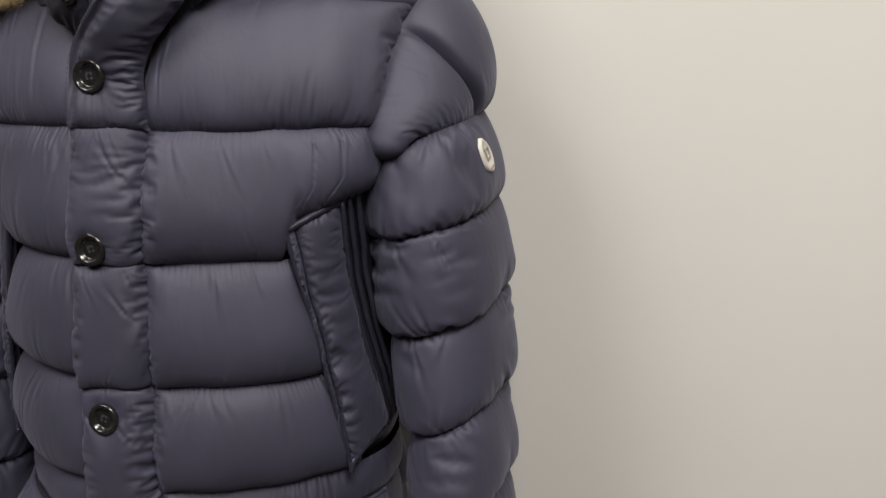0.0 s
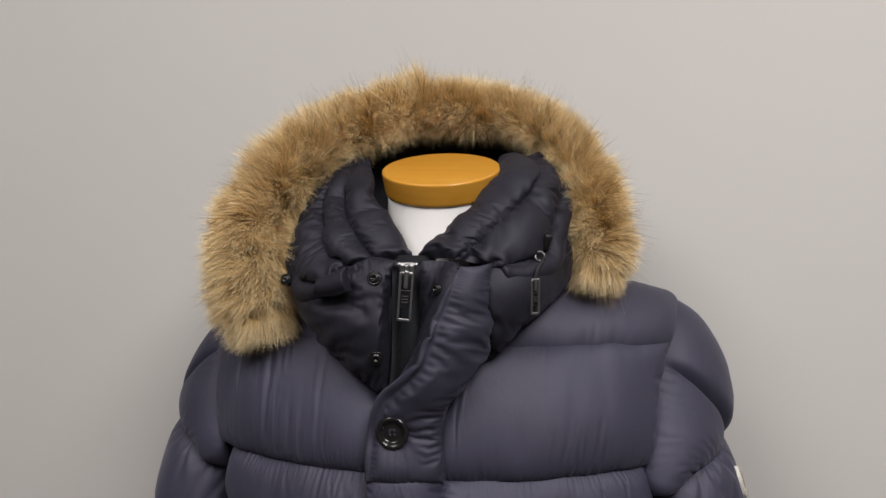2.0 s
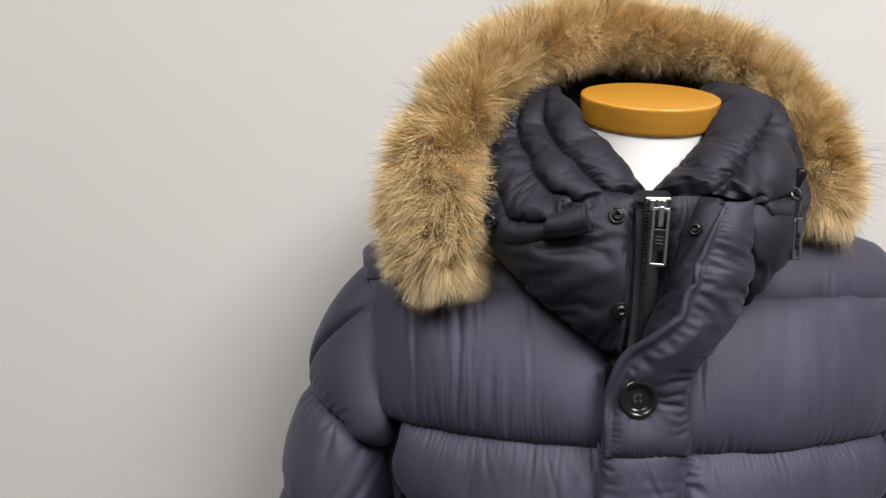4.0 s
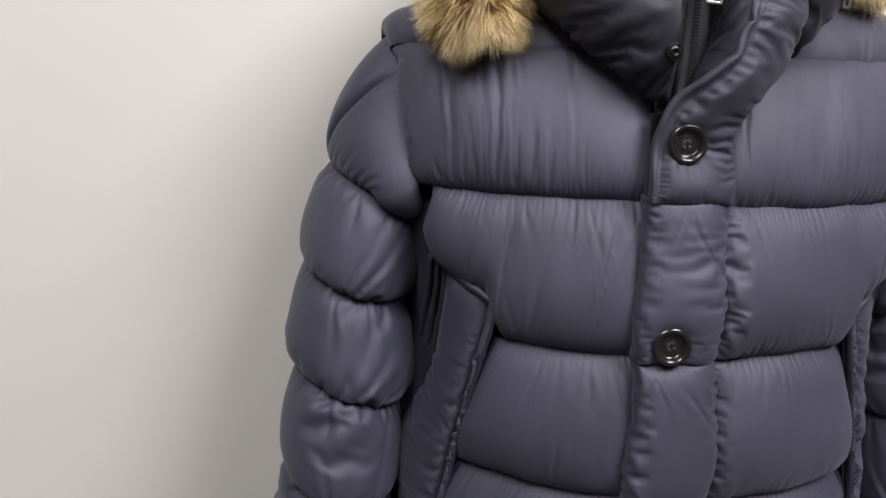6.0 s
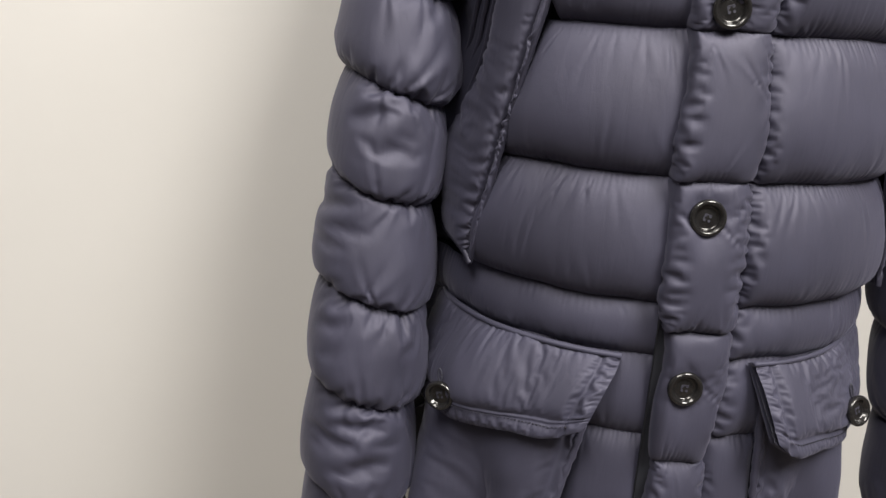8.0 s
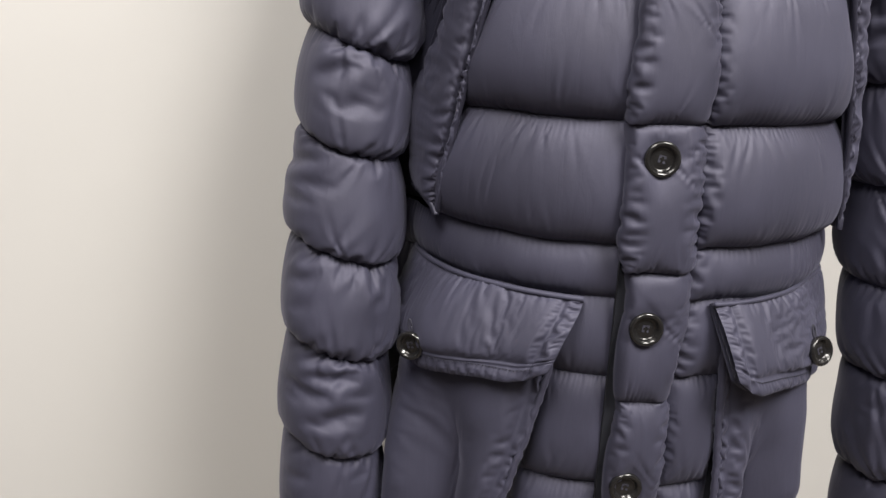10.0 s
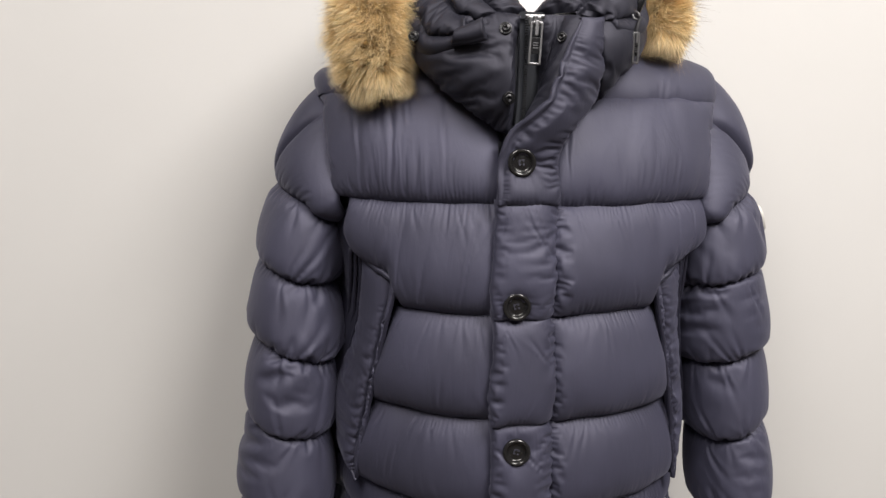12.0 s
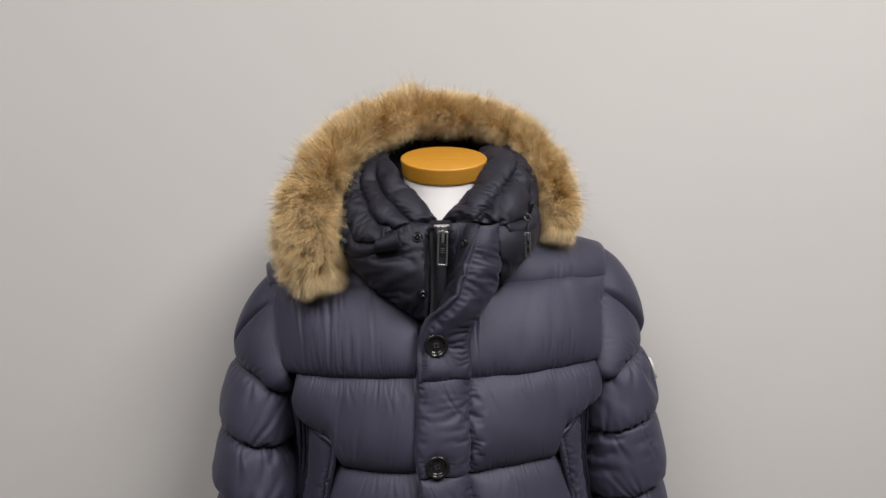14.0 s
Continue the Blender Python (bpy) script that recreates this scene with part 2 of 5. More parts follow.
        if r % 2 == 0:
            for s in range(4):
                pull(X[s:-2:4], X[s + 2::4], free[s:-2:4], free[s + 2::4], bu[s::4], stiff, True)
                pull(X[:, s:-2:4], X[:, s + 2::4], free[:, s:-2:4], free[:, s + 2::4], bv[:, s::4], stiff, True)
        deep = np.minimum(((X - base) * N).sum(-1) - fill, 0)
        X -= N * (0.5 * deep)[..., None]
        X[pin] = still[pin]
        if wrap:
            X[:pad], X[-pad:] = X[-2 * pad:-pad], X[pad:2 * pad]
    # take off the last jitter of the threads
    Y = X.copy()
    Y[1:-1, 1:-1] = 0.5 * X[1:-1, 1:-1] + 0.125 * (X[2:, 1:-1] + X[:-2, 1:-1] + X[1:-1, 2:] + X[1:-1, :-2])
    X = np.where(pin[..., None], X, Y)
    return (X[pad:-pad] if wrap else X).astype(float)


def refine(X, wrap=False):
    """Twice as many points along both ways, on a smooth curve through the old ones."""
    for ax in (0, 1):
        Y = np.moveaxis(X, ax, 0)
        n = len(Y)
        if wrap and ax == 0:
            a, b, c, d = [np.roll(Y, k, 0) for k in (1, 0, -1, -2)]
            Z = np.empty((2 * n,) + Y.shape[1:])
        else:
            E = np.concatenate([2 * Y[:1] - Y[1:2], Y, 2 * Y[-1:] - Y[-2:-1]])
            a, b, c, d = E[:-3], E[1:-2], E[2:-1], E[3:]
            Z = np.empty((2 * n - 1,) + Y.shape[1:])
        Z[0::2] = Y
        Z[1::2] = (9 * (b + c) - a - d) / 16
        X = np.moveaxis(Z, 0, ax)
    return X


def baffle(S, parent, mat=None, cell=0.0022, H=0.018, out=None, ends=(0.03, 0.03), sag=1.3, seed=1, gather=(1.0, 1.0), side=(0, 0),
           wrap=False, tops=(1, 1), name="baffle", label="", sink=0.0015, crumple=0.04, drag=(), nicks=(), groove=0.0, lines=(), ulines=(), dents=(), fans=(), about=(0, 0.04, 1.50), stiff=0.08, slack=1.0, give=0.0018, lift=(0, 0), sway=0.0016, coarse=1.5):
    """One down-filled chamber of the quilting over the surface S(u, v), u and v in 0..1, v = 0 at the top seam. ends: widths over which it
    flattens at u = 0 and u = 1 (0: runs on). side: strength of the gathers at those ends. tops: whether it is pinched at the top and bottom."""
    uu, vv = np.meshgrid(np.linspace(0, 1, 25), np.linspace(0, 1, 13), indexing="ij")
    Q = S(uu, vv)
    LU = np.linalg.norm(np.diff(Q, axis=0), axis=-1).sum(0).max()
    LV = np.linalg.norm(np.diff(Q, axis=1), axis=-1).sum(1).max()
    nu, nv = max(8, int(LU / (coarse * cell))), max(8, int(LV / (coarse * cell)))
    us = np.linspace(0, 1, nu, endpoint=not wrap)
    # rows are closer together at the seams
    w = np.linspace(0, 1, nv)
    vs = w - 0.11 * np.sin(2 * np.pi * w)
    U, V = np.meshgrid(us, vs, indexing="ij")
    P = S(U, V)
    if sway:
        P = P + sway * np.stack([vnoise(P, 21, 900 + k) + 0.5 * vnoise(P, 48, 910 + k) for k in range(3)], -1)
    N = normals(P, wrap)
    if out is None:
        out = 1 if ((P - np.asarray(about)) * N).sum() > 0 else -1
    N = N * out
    mu, mv = U * LU, V * LV
    # swells slowly from the upper seam, is fullest low down and tucks under at the lower seam
    top = np.clip(0.52 + 0.6 * (sag - 1), 0.5, 0.72)
    s = V
    if not tops[0]:
        s = top + (1 - top) * V ** 1.3
    if not tops[1]:
        s = top * V
    rise = 1 - (1 - np.clip(s / top, 0, 1)) ** 1.55
    fall = np.maximum(0, 1 - np.clip((s - top) / (1 - top), 0, 1) ** 2.1) ** 0.85
    edge = np.ones_like(U)
    for e, d, up in ((ends[0], mu, lift[0]), (ends[1], LU - mu, lift[1])):
        if e:
            k = np.clip(d / e, 0, 1)
            edge = edge * (up + (1 - up) * (1 - (1 - k) ** 2.5) ** 0.6)
    body = np.where(s < top, rise, fall) * edge
    D = H * body * (1 + 0.10 * vnoise(P, 11, 77) + 0.09 * vnoise(P, 33, seed + 5) + 0.05 * vnoise(P * (1, 1, 0.5), 75, seed + 6)) - sink * (1 - np.clip(body * 3, 0, 1))
    for flag, d in ((tops[0], mv), (tops[1], LV - mv)):
        if not flag:
            D = D - groove * np.exp(-(d / 0.003) ** 2)
    # what is sewn down: the borders, the stitched lines and the cloth under a button
    pin = np.zeros(U.shape, bool)
    pin[:, 0] = pin[:, -1] = True
    if not wrap:
        pin[0] = pin[-1] = True
    for u0 in ulines:
        i = int(np.abs(mu[:, 0] - u0).argmin())
        pin[i] = True
        D[i] = np.minimum(D[i], 0.35 * D[i] - 0.0006)
    for v0 in lines:
        j = int(np.abs(mv[0] - v0 * LV).argmin())
        pin[:, j] = True
        D[:, j] = D[:, j] * 0.8 - 0.0006
    rest = P + N * D[..., None]
    for bx, bz in dents:
        r = np.hypot(P[..., 0] - bx, P[..., 2] - bz)
        pin |= r < 0.007
        D = D - 0.0035 * np.exp(-(r / 0.010) ** 2)
    # spare cloth along the row, and across it where the cloth is loose
    loose = np.clip(0.25 + 1.3 * vnoise(P, 14, seed + 40) + 0.6 * vnoise(P, 37, seed + 41), 0, 2)
    spare_u = slack * (0.004 + 0.020 * loose ** 2)
    spare_v = 0.004 + crumple * 0.12 * np.clip(0.3 + vnoise(P, 13, seed + 43) + 0.4 * vnoise(P, 30, seed + 44), 0, 2)
    for c0, low, n, amp in fans:
        du = np.abs(U - c0)
        du = np.minimum(du, 1 - du) if wrap else du
        spot = np.exp(-(du * LU / 0.030) ** 2)
        spare_u = spare_u + 4.0 * amp * spot
        spare_v = spare_v + 3.0 * amp * spot
    X = drape(rest, P + N * D[..., None], P, N, 0.90 * D - give, pin, wrap, spare_u, spare_v, [min(1, 0.75 * g) for g in gather], [min(1.3, g) for g in side], seed, stiff)
    # long soft creases
    W = np.zeros_like(U)
    for c0, amp, wide, lean in drag:
        x = (mu + 0.004 * vnoise(P, 9, seed + 60) - c0 * LU - lean * mv) / (wide * (0.6 + 0.8 * np.abs(V - 0.6)))
        W += amp * (-np.exp(-1.2 * np.abs(x)) + 0.5 * np.exp(-(x - 1.8) ** 2)) * np.sin(np.pi * np.clip(V * 0.9 + 0.1, 0, 1)) ** 0.5
    # short sharp creases
    for c0, v0, reach, amp, wide, lean in nicks:
        x = (mu + 0.003 * vnoise(P, 16, seed + 61) - c0 * LU - lean * (mv - v0 * LV)) / (wide * (0.5 + np.abs(V - v0) / reach))
        W += amp * (-np.exp(-1.4 * np.abs(x)) + 0.7 * np.exp(-((x - 2.0) / 1.2) ** 2) + 0.4 * np.exp(-((x + 2.2) / 1.3) ** 2)) * np.exp(-((V - v0) / reach) ** 2)
    P = refine(X + N * (W * np.clip(body * 2.2, 0, 1))[..., None], wrap)
    nu, nv = P.shape[:2]
    faces = grid_faces(nu, nv, wrap)
    if out > 0:
        faces = faces[:, ::-1]
    return mesh_ob(name, P.reshape(-1, 3), faces[:, ::-1], mat or SHELL, parent, label)


def sheet(name, S, nu, nv, mat, parent, label="", thick=0.0, out=1, wrap=False):
    """A plain sheet over S, with a second skin behind it where it has thickness."""
    us = np.linspace(0, 1, nu, endpoint=not wrap)
    U, V = np.meshgrid(us, np.linspace(0, 1, nv), indexing="ij")
    P = S(U, V)
    f = grid_faces(nu, nv, wrap)
    if not thick:
        return mesh_ob(name, P.reshape(-1, 3), f, mat, parent, label)
    N = normals(P, wrap) * out
    Q = P - N * thick
    n = nu * nv
    faces = [*f, *(f[:, ::-1] + n)]
    if not wrap:
        for i in range(nu - 1):
            faces.append((i * nv, (i + 1) * nv, (i + 1) * nv + n, i * nv + n))
            faces.append((i * nv + nv - 1, i * nv + nv - 1 + n, (i + 1) * nv + nv - 1 + n, (i + 1) * nv + nv - 1))
        for j in range(nv - 1):
            faces.append((j, j + n, j + 1 + n, j + 1))
            k = (nu - 1) * nv + j
            faces.append((k, k + 1, k + 1 + n, k + n))
    return mesh_ob(name, np.vstack([P.reshape(-1, 3), Q.reshape(-1, 3)]), faces, mat, parent, label)


def sweep(path, radii, up, n_around=24, squash=None, caps=True):
    """Vertices and faces of a tube along the path. radii: (N,) or (N, 2) across and along up."""
    path = np.asarray(path, float)
    T = unit(np.gradient(path, axis=0))
    upv = np.broadcast_to(np.asarray(up, float), path.shape)
    A = unit(np.cross(T, upv))
    B = np.cross(A, T)
    r = np.asarray(radii, float)
    r = np.stack([r, r], -1) if r.ndim == 1 else r
    th = np.linspace(0, 2 * np.pi, n_around, endpoint=False)
    P = path[:, None] + A[:, None] * (r[:, 0, None] * np.cos(th))[..., None] + B[:, None] * (r[:, 1, None] * np.sin(th))[..., None]
    return P, A, B, T, th


def tube(name, path, radii, up, mat, parent, label="", n_around=12):
    P, *_ = sweep(path, radii, up, n_around)
    n = len(path)
    G = P.transpose(1, 0, 2)
    f = list(grid_faces(n_around, n, True))
    f.append([k * n for k in range(n_around)][::-1])
    f.append([k * n + n - 1 for k in range(n_around)])
    return mesh_ob(name, G.reshape(-1, 3), f, mat, parent, label)


def lathe(profile, m, n=32):
    """Turn a profile of (radius, height) round the local z axis of the matrix m."""
    pr = np.asarray(profile, float)
    th = np.linspace(0, 2 * np.pi, n, endpoint=False)
    P = np.stack([pr[None, :, 0] * np.cos(th)[:, None], pr[None, :, 0] * np.sin(th)[:, None], np.broadcast_to(pr[None, :, 1], (n, len(pr)))], -1).reshape(-1, 3)
    M = np.array(m)
    return P @ M[:3, :3].T + M[:3, 3], grid_faces(n, len(pr), True)


def facing(at, normal, spin=0.0):
    """A pose at a place whose local z points along the normal and whose local y points up."""
    z = Vector(normal).normalized()
    x = Vector((0, 0, 1)).cross(z).normalized()
    y = z.cross(x)
    m = Matrix((x, y, z)).transposed().to_4x4()
    m.translation = Vector(at)
    return m @ Matrix.Rotation(radians(spin), 4, "Z")


def boxes(parts):
    """One mesh out of bevelled boxes: each (matrix, sx, sy, sz, bevel)."""
    bm = bmesh.new()
    for m, sx, sy, sz, bev in parts:
        r = bmesh.ops.create_cube(bm, size=1, matrix=m @ Matrix.Diagonal((sx, sy, sz, 1)))
        if bev:
            es = list({e for v in r["verts"] for e in v.link_edges})
            bmesh.ops.bevel(bm, geom=es, offset=bev, segments=2, affect="EDGES", profile=0.5)
    return bm


def bm_ob(name, bm, mat, parent=None, label="", smooth=False):
    me = bpy.data.meshes.new(name)
    bm.normal_update()
    bm.to_mesh(me)
    bm.free()
    me.materials.append(mat)
    if smooth:
        me.polygons.foreach_set("use_smooth", np.ones(len(me.polygons), dtype=bool))
    ob = new(name, me)
    if parent:
        attach(ob, parent)
    if label:
        ob["label"] = label
    return ob


def slab(name, lo, hi, mat, label, category):
    lo, hi = Vector(lo), Vector(hi)
    c, s = (lo + hi) / 2, hi - lo
    ob = bm_ob(name, boxes([(Matrix.Translation(c), s.x, s.y, s.z, 0)]), mat)
    return tagged(ob, label, category, kind="structure")


# ---- the room ----
WALL_Y = 0.24
slab("wall_north", (-2.6, WALL_Y, 0), (2.6, WALL_Y + 0.12, 3.0), WALLPAINT, "plain warm white papered wall behind the jacket", "wall")
# Added walls out of view, dark to hold down the fill light.
slab("wall_south", (-2.6, -4.0, 0), (2.6, -3.88, 3.0), SIDEPAINT, "unseen dark grey-brown wall, added to close the room and limit bounced light", "wall")
slab("wall_west", (-2.72, -4.0, 0), (-2.6, WALL_Y + 0.12, 3.0), SIDEPAINT, "unseen dark grey-brown wall, added to close the room and limit bounced light", "wall")
slab("wall_east", (2.6, -4.0, 0), (2.72, WALL_Y + 0.12, 3.0), SIDEPAINT, "unseen dark grey-brown wall, added to close the room and limit bounced light", "wall")
slab("floor", (-2.72, -4.0, -0.1), (2.72, WALL_Y + 0.12, 0), FLOORMAT, "unseen dark brown floor, added to close the room and limit bounced light", "floor")
slab("ceiling", (-2.72, -4.0, 3.0), (2.72, WALL_Y + 0.12, 3.1), CEILPAINT, "plain white painted ceiling", "ceiling")


# ---- the form that wears the jacket ----
def dress_form():
    """White jersey torso form with a turned wooden neck cap, on a steel pole."""
    cap = pose(0.007, 0.008, 1.580, 16, 0, 0)
    prof = [(0.0001, 0.0175), (0.0530, 0.0175), (0.0545, 0.0174), (0.0554, 0.0168), (0.0556, 0.0158), (0.0554, 0.0140), (0.0536, -0.0015), (0.0532, -0.0035), (0.0524, -0.0043), (0.050, -0.0045)]
    V, F = lathe(prof, cap, 48)
    verts, faces, idx = list(V), list(F), [1] * len(F)
    n = 48
    rings = [(cap, 0.0512, 0.0512, -0.0045), (pose(0.006, 0.013, 1.550, 12), 0.0508, 0.054, 0), (pose(0.004, 0.016, 1.520, 6), 0.053, 0.062, 0), (pose(0, 0.024, 1.47, 6), 0.064, 0.072, 0),
             (pose(0, 0.04, 1.42, 4), 0.12, 0.075, 0), (pose(0, 0.045, 1.37), 0.165, 0.09, 0), (pose(0, 0.04, 1.25), 0.165, 0.10, 0), (pose(0, 0.035, 1.05), 0.145, 0.105, 0),
             (pose(0, 0.035, 0.92), 0.15, 0.11, 0), (pose(0, 0.035, 0.76), 0.155, 0.11, 0), (pose(0, 0.035, 0.74), 0.10, 0.07, 0)]
    start = len(verts)
    for m, a, b, h in rings:
        for k in range(n):
            t = 2 * math.pi * k / n
            verts.append(m @ Vector((a * math.cos(t), b * math.sin(t), h)))
    for r in range(len(rings) - 1):
        for k in range(n):
            a, b = start + r * n + k, start + r * n + (k + 1) % n
            faces.append((a, a + n, b + n, b)), idx.append(0)
    faces.append([start + (len(rings) - 1) * n + k for k in range(n)]), idx.append(0)
    V, F = lathe([(0.0001, 0.76), (0.016, 0.76), (0.016, 0.03), (0.03, 0.022), (0.17, 0.014), (0.175, 0.008), (0.175, 0.0), (0.0001, 0.0)], pose(0, 0.035, 0.0), 32)
    s2 = len(verts)
    verts += list(V)
    faces += [tuple(x + s2 for x in f) for f in F]
    idx += [2] * len(F)
    ob = mesh_ob("dress_form", verts, faces, [FORMWHITE, WOODCAP, POLE], index=idx)
    return tagged(ob, "white jersey torso form with an orange wooden neck cap", "dress form")


dress_form()

# ---- the jacket ----
jacket = thing("down_jacket", (0, 0.035, 0.70), "navy quilted down jacket with fur-trimmed hood on a torso form", "jacket")

SEAMS = [1.332, 1.221, 1.112, 1.012, 0.967, 0.900, 0.796, 0.705]
ZK = [0.70, 0.80, 0.90, 1.00, 1.11, 1.22, 1.27, 1.332, 1.40]
AK = [0.164, 0.177, 0.186, 0.188, 0.193, 0.195, 0.202, 0.230, 0.238]
BK = [0.160, 0.158, 0.157, 0.155, 0.150, 0.142, 0.1355, 0.126, 0.115]
YC = 0.035


def broad(z, phi):
    """The sides stand out further below the chest."""
    k = np.clip((np.abs(phi) - 0.85) / 0.6, 0, 1)
    return 1 + 0.10 * k * k * (3 - 2 * k) * np.interp(z, [0.99, 1.05, 1.10, 1.20], [0.25, 1, 1, 0])


def girth(z, phi):
    """The seam surface of the body: phi = 0 in front, positive towards +x; the back fills out against the sleeve on -x."""
    a, b = np.interp(z, ZK, AK) * broad(z, phi), np.interp(z, ZK, BK)
    c = np.clip((0.16 - np.cos(phi)) / 0.42, 0, 1)
    wing = 0.042 * c * c * (3 - 2 * c) * (np.sin(phi) < 0)
    return np.stack([a * np.sin(phi) - wing, YC - b * np.cos(phi) * np.where(np.cos(phi) < 0, 0.85, 1), z], -1)


def phi_at(z, x):
    return np.arcsin(np.clip(x / np.interp(z, ZK, AK), -0.999, 0.999))


def pocket_top(x):
    """Lower edge of the chest row: it climbs over the slanted chest pocket."""
    return np.interp(np.abs(x), [0.130, 0.137, 0.185, 0.205], [1.221, 1.252, 1.280, 1.280])


def pocket_edge(z):
    return np.interp(z, [1.012, 1.05, 1.095, 1.14, 1.18, 1.21, 1.25], [0.178, 0.1725, 0.167, 0.160, 0.152, 0.145, 0.136])


def under_pocket(z):
    return pocket_edge(z) - 0.003


def pit_edge(z, sgn=1):
    return np.interp(z, [1.25, 1.332], [0.174, 0.186] if sgn < 0 else [0.184, 0.198])


def bag_edge(z, sgn=1):
    return np.interp(z, [0.76, 0.90, 0.97], [0.099, 0.078, 0.074] if sgn < 0 else [0.064, 0.060, 0.056])


def body_row(z0, z1, sgn, x0, end=None, phi1=1.85):
    """Surface of one row of a front panel from x0 at the placket to the side seam, or to the edge end(z)."""
    def S(u, v):
        z = z0 + (z1 - z0) * v
        p0 = phi_at(z, x0)
        p1 = sgn * phi_at(z, end(z)) if end else sgn * phi1
        phi = p0 + (p1 - p0) * u
        if z0 == SEAMS[0]:
            x = girth(z, phi)[..., 0]
            low = np.where(np.abs(phi) > 1.3, 1.280, pocket_top(x))
            z = z0 + (low - z0) * v
        return girth(z, phi)
    return S


def side_row(sgn):
    """The flat side piece behind the chest pocket."""
    def S(u, v):
        z = 1.320 + (1.012 - 1.320) * v
        p0 = phi_at(z, np.where(z > 1.25, 0.136 + (z - 1.25) * 0.9, pocket_edge(z)))
        return (girth(z, sgn * (p0 + (1.85 - p0) * u)) - np.array([0, YC, 0])) * (0.945, 0.905, 1) + np.array([0, YC, 0])
    return S


def ridge(x):
    return 1.488 - 0.20 * np.maximum(np.abs(x) - 0.08, 0) - 0.014 * np.clip((np.abs(x) - 0.18) / 0.05, 0, 1) ** 2


def arm_x(z):
    return np.interp(z, [1.30, 1.332, 1.37, 1.42, 1.46], [0.204, 0.204, 0.206, 0.214, 0.230])


def chest_y(x, z):
    """Depth of the upper front between the first quilting seam and the shoulder."""
    low = girth(np.full_like(x, 1.332), phi_at(1.332, x))[..., 1]
    top = low * 0.62 + 0.015 + 0.02 * np.clip((np.abs(x) - 0.05) / 0.17, 0, 1)
    w = np.clip((z - 1.332) / (1.433 - 1.332), 0, 1)
    return low + (top - low) * w ** 1.4


def chest_row(sgn, x0):
    def S(u, v):
        z = 1.433 + (1.332 - 1.433) * v
        x = sgn * (x0 + (arm_x(z) + 0.001 - x0) * u)
        return np.stack([x, chest_y(x, z), z], -1)
    return S


def yoke_row(sgn, x0):
    def S(u, v):
        w = (1 - v)
        xa = x0 + (arm_x(1.433 + 0.03 * np.minimum(w * 2, 1)) + 0.002 - x0) * u
        x = sgn * xa
        p0 = np.stack([x, chest_y(x, np.full_like(x, 1.433)), np.full_like(x, 1.433)], -1)
        zr = ridge(x)
        if sgn > 0:
            zr = zr + 0.004 + 0.045 * np.maximum(x - 0.08, 0) + 0.002 * np.clip((x - 0.18) / 0.05, 0, 1) ** 2
        p1 = np.stack([x, p0[..., 1] + 0.018, zr + 0.012], -1)
        p2 = np.stack([x, np.full_like(x, 0.07 if sgn < 0 else 0.085), zr + (0.02 if sgn < 0 else 0.026)], -1)
        p3 = np.stack([x, np.full_like(x, 0.15), zr - 0.05], -1)
        k = w[..., None]
        return p0 * (1 - k) ** 3 + 3 * p1 * k * (1 - k) ** 2 + 3 * p2 * k * k * (1 - k) + p3 * k ** 3
    return S


# long soft creases down single rows: where along the row, depth, width, lean
ROW_DRAG = {-1: {0: [(0.14, 0.0010, 0.0026, 0.2), (0.55, 0.0008, 0.0026, 0.12)]}, 1: {0: [(0.84, 0.0016, 0.0018, -0.3), (0.72, 0.0010, 0.0016, -0.25)]}}


